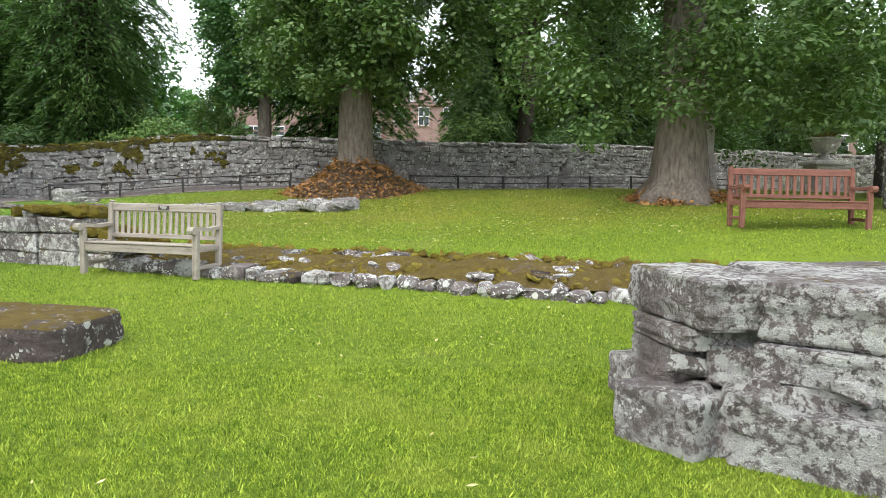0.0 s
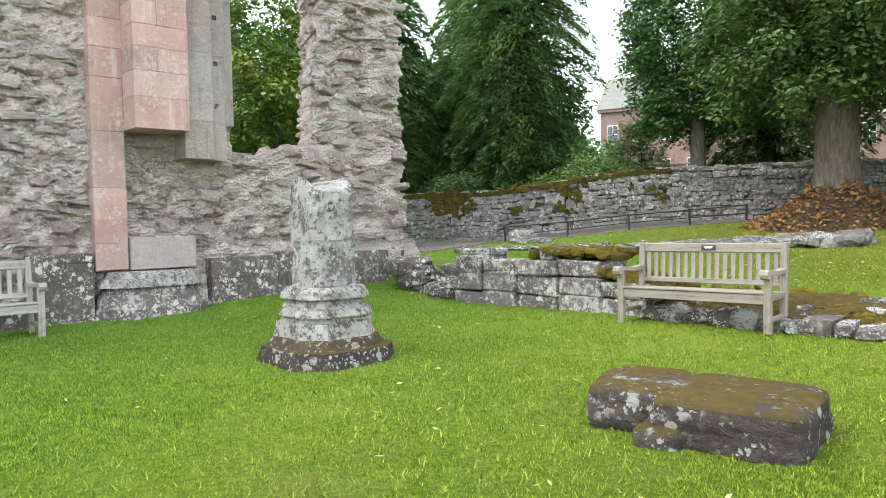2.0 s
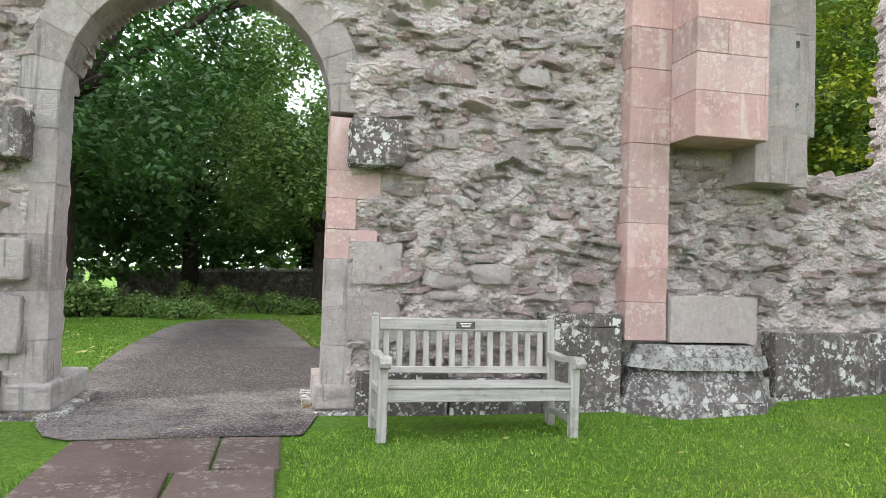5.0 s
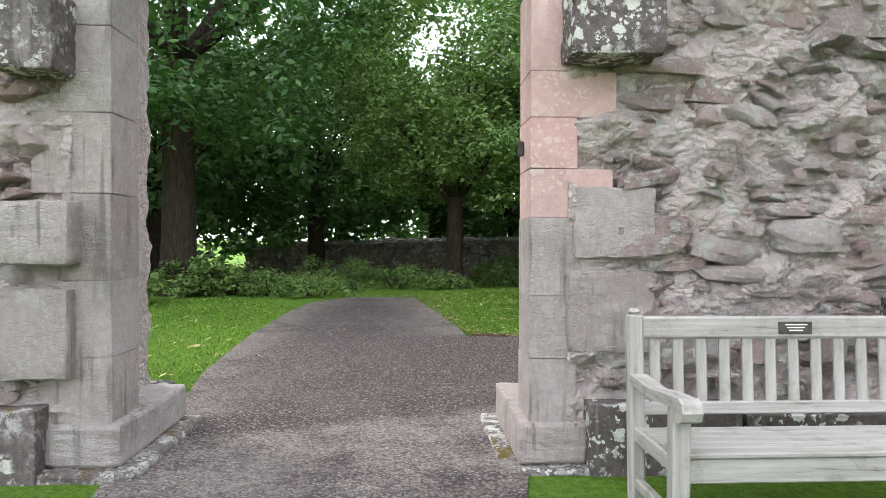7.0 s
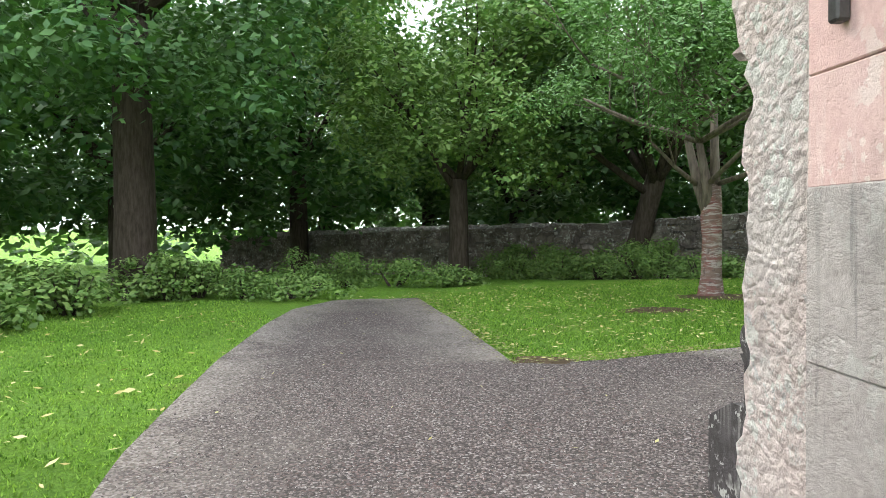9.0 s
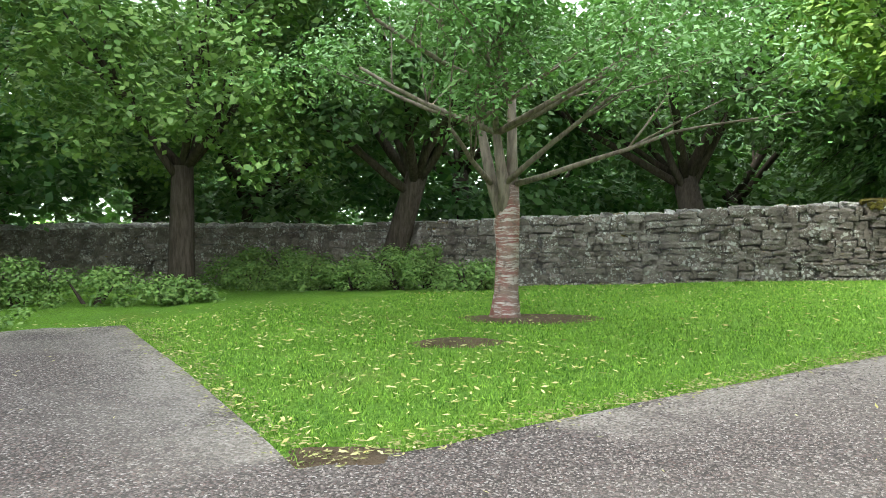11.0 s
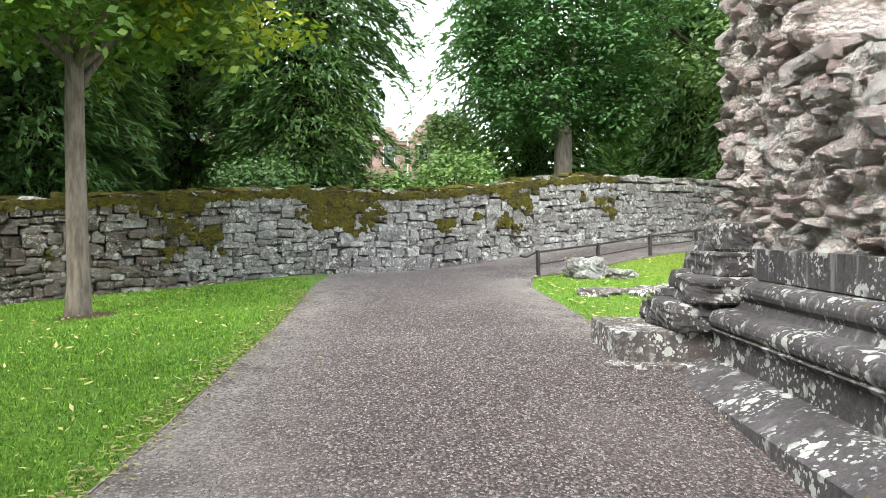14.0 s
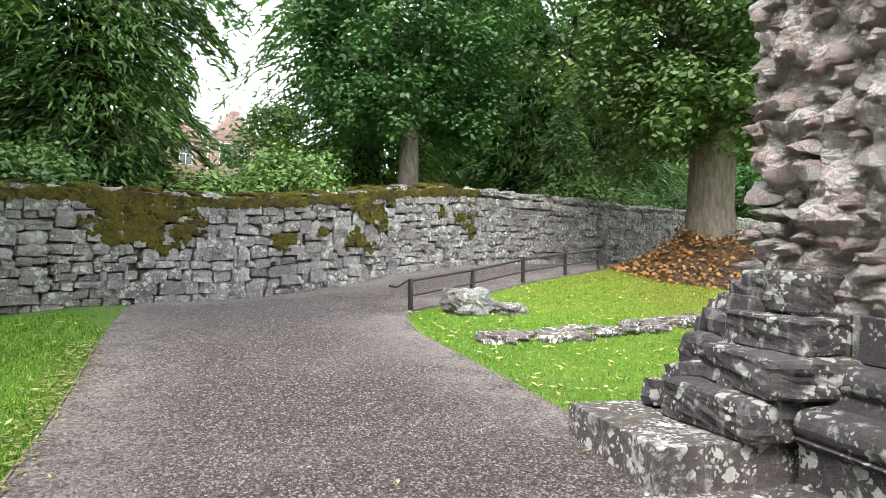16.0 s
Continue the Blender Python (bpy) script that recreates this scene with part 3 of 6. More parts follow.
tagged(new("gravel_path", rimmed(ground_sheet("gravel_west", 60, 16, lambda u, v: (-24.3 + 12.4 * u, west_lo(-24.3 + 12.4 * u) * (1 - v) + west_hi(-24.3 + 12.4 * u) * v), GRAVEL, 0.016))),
       "compacted mauve-grey gravel path through the arch", "path", kind="structure")
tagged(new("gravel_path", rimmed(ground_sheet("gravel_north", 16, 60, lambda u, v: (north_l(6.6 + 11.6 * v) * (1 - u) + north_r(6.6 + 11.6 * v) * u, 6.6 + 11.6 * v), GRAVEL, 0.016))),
       "mauve-grey gravel path climbing past the ruin", "path", kind="structure")
east_hi = lambda x: np.minimum(wall_y(x) - 0.1, 18.2 + (x + 13.9) * 3.4)
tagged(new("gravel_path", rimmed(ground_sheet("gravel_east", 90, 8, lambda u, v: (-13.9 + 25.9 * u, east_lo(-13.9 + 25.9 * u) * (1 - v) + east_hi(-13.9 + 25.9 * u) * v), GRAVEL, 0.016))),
       "gravel path beneath the boundary wall", "path", kind="structure")


# ---- rubble faces ----
def fbm(x, y, z, scale, octaves=3):
    return sum(noise.noise(Vector((x, y, z)) * scale * 2 ** o) / 2 ** o for o in range(octaves))


def core_mesh(name, inside, s0, s1, z0, z1, e0, e1, step, rough, mat, snap=None):
    """A rough wall core: its outline given by inside(s, z), both faces uneven."""
    ns, nz = int((s1 - s0) / step), int((z1 - z0) / step)
    keep = np.zeros((ns + 2, nz + 2), bool)
    for i in range(ns):
        for j in range(nz):
            keep[i + 1, j + 1] = inside(s0 + (i + 0.5) * step, z0 + (j + 0.5) * step)
    vs, fs, ids = [], [], {}

    def vid(i, j, side):
        k = (i, j, side)
        if k not in ids:
            s, z = s0 + i * step, z0 + j * step
            if snap:
                s, z = snap(s, z)
            d = rough * (fbm(s, z * 1.5, side * 7.3, 2.6, 4) + 0.4 * abs(noise.noise(Vector((s * 9, z * 14, side)))))
            ids[k] = len(vs)
            if side and z > 2.9:
                s += 0.5 * float(np.clip((10.0 - s) / 1.1, 0, 1)) * (s > 8.2)
            vs.append((s, (e0(s, z) - d) if side == 0 else (e1(s, z) + d), z))
        return ids[k]

    for i in range(ns):
        for j in range(nz):
            if not keep[i + 1, j + 1]:
                continue
            c = [(i, j), (i + 1, j), (i + 1, j + 1), (i, j + 1)]
            fs.append([vid(a, b, 0) for a, b in c])
            fs.append([vid(a, b, 1) for a, b in c[::-1]])
            for (di, dj), (p, q) in zip(((0, -1), (1, 0), (0, 1), (-1, 0)), ((0, 1), (1, 2), (2, 3), (3, 0))):
                if not keep[i + 1 + di, j + 1 + dj]:
                    fs.append([vid(*c[q], 0), vid(*c[p], 0), vid(*c[p], 1), vid(*c[q], 1)])
    return mesh_of(name, vs, fs, mat)


ARCH_C, ARCH_R, SPRING = 1.1, 1.16, 3.02


def in_arch(s, z, grow=0.0):
    if z < SPRING:
        return abs(s - ARCH_C) < ARCH_R + grow
    return (s - ARCH_C) ** 2 + (z - SPRING) ** 2 < (ARCH_R + grow) ** 2


def ruin_inside(s, z):
    if in_arch(s, z, 0.2):
        return False
    j = 0.16 * noise.noise(Vector((s * 2.1, z * 2.1, 3.0)))
    if s < 7.35 + 0.3 * j:
        return z < 8.4 + j
    low = 2.72 + 0.5 * j
    if s < 11.75:
        left = (8.3 if z < 2.9 else 8.86 + 0.03 * (z - 2.9)) + j
        right = 10.86 - 0.015 * z + j + (0.25 if z < 1.25 else 0)
        if left < s < right and z < 9.0:
            return True
        return (s < 9 and z < low) or (s < 11.1 and z < 0.95 + j)
    return False


wall_ruin = tagged(new("wall_ruin", core_mesh("wall_ruin", ruin_inside, -3.6, 11.9, -0.2, 8.6, lambda s, z: 0.0, lambda s, z: 1.1 + 0.14 * float(ease(7.6, 8.4, s)), 0.045, 0.12, MORTAR)),
                   "ruined pink rubble wall with a round arch and a broken end", "ruin wall", kind="structure")
wall_ruin.matrix_basis = RUIN


def rubble_fill(s0, s1, z0, z1, ok, rnd, hmin=0.07, hmax=0.22, lmin=0.12, lmax=0.42):
    """Loose courses of stones over a face: (s, z, length, height)."""
    out, z = [], z0
    while z < z1:
        h = rnd.uniform(hmin, hmax)
        s = s0 - rnd.uniform(0, lmax)
        while s < s1:
            w = rnd.uniform(lmin, lmax) * (0.6 + h / hmax * 0.6)
            hh = h * rnd.uniform(0.75, 1.12)
            c, d = s + w / 2, z + h / 2 + rnd.uniform(-0.02, 0.02)
            if ok(c, d):
                out.append((c, d, w, hh))
            s += w * rnd.uniform(0.98, 1.12)
        z += h * 0.96
    return out


def face_free(s, z):
    """Rubble shows on the nave side here: not on dressed stone."""
    if in_arch(s, z, 0.42) or not ruin_inside(s, z):
        return False
    if 5.05 < s < 5.75 or (5.7 < s < 6.9 and z > 2.9) or (6.8 < s < 7.5 and z > 2.5):
        return False
    if z < 1.2 and s > 4.3:
        return False
    return z > 0.6 or s < 4.3


rnd = random.Random(4)
nave_side = rubble_fill(-3.4, 10.6, 0.1, 8.3, face_free, rnd, 0.06, 0.24, 0.1, 0.5)
near, rest = [], []
for s, z, w, h in nave_side:
    if rnd.random() < 0.16:
        continue
    z += rnd.uniform(-0.05, 0.05)
    depth = rnd.uniform(0.16, 0.34)
    proud = rnd.choice((-0.06, -0.04, -0.03, -0.01, 0.0, 0.01, 0.03, 0.07))
    m = pose(s, 0.075 - proud, z, rnd.uniform(-12, 8), rnd.uniform(-14, 14), rnd.uniform(-14, 14))
    item = (rnd.randrange(14), m, (w * 0.98, depth, h * 0.98))
    (near if 2.3 < s < 5.3 and 0.5 < z < 3.9 and len(near) < 290 else rest).append(item)
for i, m, size in near:
    stone_piece("stone", wall_ruin, i, RUBBLE, m, size, "crag")
out_side = rubble_fill(8.2, 11.1, 1.45, 8.3, ruin_inside, rnd, 0.05, 0.15, 0.08, 0.28)
for s, z, w, h in out_side + rubble_fill(2.5, 8.2, 1.45, 8.3, lambda s, z: ruin_inside(s, z) and not in_arch(s, z, 0.42), rnd, 0.07, 0.2, 0.14, 0.45):
    if rnd.random() < 0.42:
        continue
    z += rnd.uniform(-0.05, 0.05)
    if s > 8.2 and z > 2.9:
        s += 0.5 * float(np.clip((10.0 - s) / 1.1, 0, 1))
    m = pose(s, (1.2 if s > 8 else 1.07) + rnd.choice((-0.02, 0.0, 0.02, 0.04)), z, rnd.uniform(-14, 14), rnd.uniform(-14, 14), rnd.uniform(-16, 16))
    rest.append((rnd.randrange(14), m, (w * 0.98, rnd.uniform(0.15, 0.32), h * 0.98)))
# small stones packed between the large ones
for k in range(1700):
    s, z = rnd.uniform(-1.6, 8.0), 0.6 + 4.6 * rnd.random() ** 1.3
    if face_free(s, z):
        m = pose(s, -0.005 + rnd.uniform(-0.03, 0.03), z, rnd.uniform(-25, 25), rnd.uniform(-25, 25), rnd.uniform(-25, 25))
        rest.append((rnd.randrange(14), m, (rnd.uniform(0.04, 0.12), rnd.uniform(0.06, 0.14), rnd.uniform(0.03, 0.07))))
# the broken ends
for k in range(760):
    z = rnd.uniform(1.0, 8.3)
    left = k % 2
    if left and z < 2.9:
        continue
    deep = rnd.uniform(0.05, 1.3)
    s = 8.88 + 0.03 * (z - 2.9) + 0.4 * deep if left else 10.84 - 0.015 * z
    m = pose(s + (rnd.uniform(0.02, 0.2) if left else rnd.uniform(-0.14, 0.03)), deep, z, rnd.uniform(-14, 14), rnd.uniform(-14, 14), rnd.uniform(-25, 25))
    rest.append((rnd.randrange(14), m, (rnd.uniform(0.08, 0.24), rnd.uniform(0.1, 0.24), rnd.uniform(0.06, 0.13))))
tagged(part("rubble_stones", joined_rocks("rubble_stones", rest, RUBBLE, "crag"), wall_ruin), kind="stuff")


# ---- boundary wall ----
def boundary_wall():
    wall = thing("wall_boundary", Matrix.Identity(4), "tall grey drystone boundary wall capped with moss", "wall", kind="structure")
    r = random.Random(11)
    core, near, rest, brown, caps, mosses = [], [], [], [], [], []
    total = 0.0
    for (x0, y0), (x1, y1) in zip(WALL, WALL[1:]):
        n = math.hypot(x1 - x0, y1 - y0)
        ang = math.degrees(math.atan2(y1 - y0, x1 - x0))
        a = total
        total += n
        k = max(1, int(n / 0.7))
        base = lambda q: hz(x0 + (x1 - x0) * q, y0 + (y1 - y0) * q)
        top = 1.46
        prof = [(-0.17, -0.3), (-0.12, top - 0.08), (0.24, top - 0.08), (0.3, -0.3)]
        vs, fs = [], []
        for i in range(k + 1):
            q = i / k
            px, py, pz = x0 + (x1 - x0) * q, y0 + (y1 - y0) * q, base(q)
            nx, ny = -(y1 - y0) / n, (x1 - x0) / n
            vs += [(px + nx * (d + 0.1), py + ny * (d + 0.1), pz + z) for d, z in prof]
        for i in range(k):
            for c in range(4):
                d = (c + 1) % 4
                fs.append([i * 4 + c, (i + 1) * 4 + c, (i + 1) * 4 + d, i * 4 + d])
        core.append((np.array(vs), fs))
        for c, z, w, h in rubble_fill(0, n, -0.02, top - 0.1, lambda c, z: True, r, 0.09, 0.2, 0.1, 0.34):
            if not 0 <= c <= n:
                continue
            q = c / n
            px, py = x0 + (x1 - x0) * q, y0 + (y1 - y0) * q
            m = Matrix.Translation((px, py, hz(px, py) + z)) @ pose(0, 0, 0, 0, 0, ang) @ pose(0, -0.04 + r.uniform(-0.015, 0.02), 0, r.uniform(-4, 4), r.uniform(-5, 5), r.uniform(-4, 4))
            item = (r.randrange(14), m, (w * 0.99, 0.2, h * r.uniform(0.95, 1.02)))
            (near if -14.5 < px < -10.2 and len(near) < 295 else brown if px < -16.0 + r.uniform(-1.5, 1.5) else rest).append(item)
        c = 0.0
        while c < n:
            w = r.uniform(0.22, 0.5)
            q = (c + w / 2) / n
            px, py = x0 + (x1 - x0) * q, y0 + (y1 - y0) * q
            m = Matrix.Translation((px, py, hz(px, py) + top)) @ pose(0, 0, 0, 0, 0, ang) @ pose(0, 0.15, 0.02, r.uniform(-5, 5), r.uniform(-6, 6), r.uniform(-5, 5))
            caps.append((r.randrange(14), m, (w, r.uniform(0.42, 0.5), r.uniform(0.1, 0.19))))
            if -18.5 < px < -7 and r.random() < 0.75:
                mosses.append((r.randrange(14), m @ pose(0, -0.03, 0.05), (w * 1.1, 0.44, 0.12)))
            c += w * 0.98
    part("core", mesh_of("wall_core", *joined(core), WALLDK), wall)
    for i, m, size in near:
        stone_piece("stone", wall, i, WALLST, m, size, "block")
    tagged(part("wall_stones", joined_rocks("wall_stones", rest, WALLST, "block"), wall), kind="stuff")
    tagged(part("wall_stones", joined_rocks("wall_stones_brown", brown, WALLBROWNSHADE, "block"), wall), kind="stuff")
    tagged(part("cap_stones", joined_rocks("cap_stones", caps, WALLST), wall), kind="stuff")
    # moss that hangs down over the face in patches
    for k in range(7500):
        x = r.uniform(-18.2, -6.5)
        i = max(j for j in range(len(WALL) - 1) if WALL[j][0] <= x)
        ang = math.degrees(math.atan2(WALL[i + 1][1] - WALL[i][1], WALL[i + 1][0] - WALL[i][0]))
        d = 1.05 * r.random() ** 1.25
        f = noise.noise(Vector((x * 0.8, d * 1.6, 5.0))) + 0.6 * noise.noise(Vector((x * 2.6, d * 3.6, 9.0))) + 0.3 * noise.noise(Vector((x * 8, d * 9, 2.0)))
        if d > 0.1 and f < -0.13 + 0.32 * d + 0.08 * abs(x + 12.3):
            continue
        y = float(wall_y(x))
        m = Matrix.Translation((x, y, hz(x, y) + 1.48 - d)) @ pose(0, 0, 0, 0, 0, ang) @ pose(0, -0.135, 0, r.uniform(-8, 8), r.uniform(-30, 30), 0)
        mosses.append((r.randrange(14), m, (r.uniform(0.05, 0.13), 0.045, r.uniform(0.04, 0.09))))
    tagged(part("moss", joined_rocks("wall_moss", mosses, MOSS), wall, "olive and ochre moss"), kind="stuff")


boundary_wall()


# ---- dressed stone of the ruin ----
def ashlar(parent, mat, s, e, z, size, seed, rot=0):
    me = box_mesh("ashlar", *size, mat, 0.0045, 0.003, seed, z0=False)
    return part("stone", me, parent, "", pose(s, e, z, 0, 0, rot))


def arch_dressing():
    r = random.Random(5)
    for side in (0, 1):
        z, k = 0.45, 0
        while z < SPRING - 0.05:
            h = min(r.uniform(0.26, 0.5), SPRING - z)
            for a, b in ((-0.035, 0.36),):
                w = (0.46 if k % 2 else 0.32) + r.uniform(-0.05, 0.05)
                s = ARCH_C + (ARCH_R + w / 2) * (-1 if side == 0 else 1)
                mat = PINK if side == 1 and 1.4 < z < 2.9 and a < 0 else GREYASH
                ashlar(wall_ruin, mat, s, (a + b) / 2, z + h / 2, (w, b - a - 0.002, h - 0.001), r.randrange(999))
            z += h
            k += 1
    n = 15
    for k in range(n):
        w = math.pi * (k + 0.5) / n
        for a, b in ((-0.04, 0.36),):
            bm = bmesh.new()
            half = math.pi / n / 2 * 0.995
            ring = []
            for e in (a, b - 0.006):
                for rad, sg in ((ARCH_R, -1), (ARCH_R, 1), (ARCH_R + 0.34, 1), (ARCH_R + 0.34, -1)):
                    ring.append(bm.verts.new((rad * math.sin(sg * half), e, rad * math.cos(sg * half))))
            for f in ((0, 1, 2, 3), (7, 6, 5, 4), (0, 4, 5, 1), (1, 5, 6, 2), (2, 6, 7, 3), (3, 7, 4, 0)):
                bm.faces.new([ring[i] for i in f])
            bmesh.ops.bevel(bm, geom=bm.edges[:], offset=0.006, segments=1, affect="EDGES")
            bmesh.ops.recalc_face_normals(bm, faces=bm.faces[:])
            me = bpy.data.meshes.new("voussoir")
            bm.to_mesh(me)
            bm.free()
            me.materials.append(GREYASH)
            part("voussoir", me, wall_ruin, "", pose(ARCH_C, 0, SPRING, 0, math.degrees(math.pi / 2 - w) * -1, 0))
    # splayed feet of the jambs
    for s, sg in ((ARCH_C - ARCH_R - 0.16, 1), (ARCH_C + ARCH_R + 0.16, -1)):
        for z, h, grow, mat in ((0.05, 0.21, 0.2, FOOTST), (0.258, 0.24, 0.07, GREYASH)):
            me = fine_rock("foot", 7 + sg, 0.3 + 2 * grow * 0.8, 1.1 + grow * 1.2, h, mat, 18.0, 0.03, 9)
            part("stone", me, wall_ruin, "", pose(s + sg * 0.02, 0.5, z))


arch_dressing()


def octagon(name, w, d, h, mat, taper=1.0, seed=0, chamfer=0.22):
    bm = bmesh.new()
    rings = []
    for z, k in ((0, 1.0), (h * 0.5, (1 + taper) / 2), (h, taper)):
        ring = []
        for sx, sy in ((1, -1), (1, 1), (-1, 1), (-1, -1)):
            cx, cy = sx * w / 2 * k, sy * d / 2 * k
            c = chamfer * min(w, d) * k
            a, b = (cx, cy - sy * c), (cx - sx * c, cy)
            ring += [a, b] if sx * sy > 0 else [b, a]
        rings.append([bm.verts.new((px, py, z)) for px, py in ring])
    for lo, hi in zip(rings, rings[1:]):
        for i in range(8):
            bm.faces.new((lo[i], lo[(i + 1) % 8], hi[(i + 1) % 8], hi[i]))
    bm.faces.new(rings[-1])
    bm.faces.new(rings[0][::-1])
    bmesh.ops.recalc_face_normals(bm, faces=bm.faces[:])
    bmesh.ops.subdivide_edges(bm, edges=bm.edges[:], cuts=3, use_grid_fill=True)
    for v in bm.verts:
        q = noise.noise(v.co * 4 + Vector((seed, 0, 0))) + 0.6 * noise.noise(v.co * 11 + Vector((seed, 3, 0)))
        v.co += Vector((v.co.x, v.co.y, 0)).normalized() * 0.022 * q
    me = bpy.data.meshes.new(name)
    bm.to_mesh(me)
    bm.free()
    me.materials.append(mat)
    return me


def pilaster():
    r = random.Random(9)
    z = 0.95
    while z < 8.2:
        h = r.uniform(0.3, 0.46)
        ashlar(wall_ruin, PINK, 5.4, -0.06, z + h / 2, (0.44, 0.3, h - 0.002), r.randrange(999))
        z += h
    z = 2.92
    while z < 8.2:
        h = r.uniform(0.3, 0.46)
        w = r.choice((0.34, 0.74, 0.76))
        ashlar(wall_ruin, PINK, 5.62 + w / 2, -0.3, z + h / 2, (w - 0.006, 0.72, h - 0.002), r.randrange(999))
        ashlar(wall_ruin, PINK, 5.62 + w + (0.78 - w) / 2, -0.3, z + h / 2, (0.78 - w, 0.715, h - 0.002), r.randrange(999))
        z += h
    z = 2.55
    while z < 8.2:
        h = r.uniform(0.4, 0.62)
        ashlar(wall_ruin, GREYASH, 6.62, -0.16, z + h / 2, (0.44, 0.62, h - 0.002), r.randrange(999))
        ashlar(wall_ruin, GREYASH, 6.98, -0.06, z + h / 2, (0.3, 0.46, h - 0.002), r.randrange(999))
        if z > 2.7:
            ashlar(wall_ruin, GREYASH, 7.22, 0.1, z + h / 2, (0.2, 0.5, h - 0.002), r.randrange(999))
        z += h
    # moulded base
    for z, h, w, d, mat in ((0.1, 0.3, 1.72, 0.72, PLINTH), (0.4, 0.2, 1.6, 0.64, FOOTST), (0.6, 0.1, 1.46, 0.56, FOOTST), (0.7, 0.12, 1.54, 0.6, WHITEST), (0.82, 0.1, 1.36, 0.5, WHITEST)):
        me = octagon("base_course", w, 2 * d, h - 0.004, mat, 0.95, int(z * 100), 0.26)
        part("base_course", me, wall_ruin, "", pose(5.98, 0.05, z))
    ashlar(wall_ruin, GREYASH, 6.12, -0.05, 1.17, (0.95, 0.42, 0.46), 55)
    # smooth footing courses either side of the base
    for s0, s1, top in ((4.35, 5.15, 1.2), (6.85, 8.0, 1.05), (8.0, 9.2, 1.05), (9.2, 10.3, 1.05)):
        z = 0.05
        while z < top - 0.1:
            h = min(0.34, top - z)
            ashlar(wall_ruin, PLINTH, (s0 + s1) / 2, 0.0, z + h / 2, (s1 - s0 - 0.006, 0.42, h - 0.002), int(s0 * 10 + z * 100))
            z += h
    # corbels and large proud blocks
    for s, z, w, h, d in ((2.68, 2.72, 0.5, 0.44, 0.34), (-0.42, 2.6, 0.34, 0.42, 0.3), (-0.42, 1.55, 0.4, 0.34, 0.2), (-0.46, 1.0, 0.42, 0.5, 0.14), (2.74, 1.62, 0.46, 0.4, 0.08), (2.72, 1.12, 0.5, 0.46, 0.08)):
        part("stone", fine_rock("block", int(w * 100 + z * 10), w, d + 0.12, h, PLINTH if z > 2.55 else GREYASH, 16.0, 0.09, 10), wall_ruin, "", pose(s, 0.06 - d / 2, z - h / 2, 0, 0, 0))
    for s, w, h in ((3.0, 0.85, 0.42), (3.9, 0.9, 0.36), (-1.2, 1.6, 0.4)):
        ashlar(wall_ruin, PLINTH, s, -0.04, 0.2 + h / 2, (w, 0.3, h), int(s * 77))

    part("hinge_pin", box_mesh("hinge_pin", 0.035, 0.04, 0.09, IRON, 0.006), wall_ruin, "rusted iron hinge pin", pose(ARCH_C + ARCH_R - 0.02, 0.2, 2.02))
    # socket holes as flush black plates, the shade inside them given by colour
    for z in (3.35, 4.0, 4.7):
        part("socket", box_mesh("socket", 0.07, 0.02, 0.07, BLACK, 0.003), wall_ruin, "small dark beam socket", pose(6.98, -0.286, z))


pilaster()


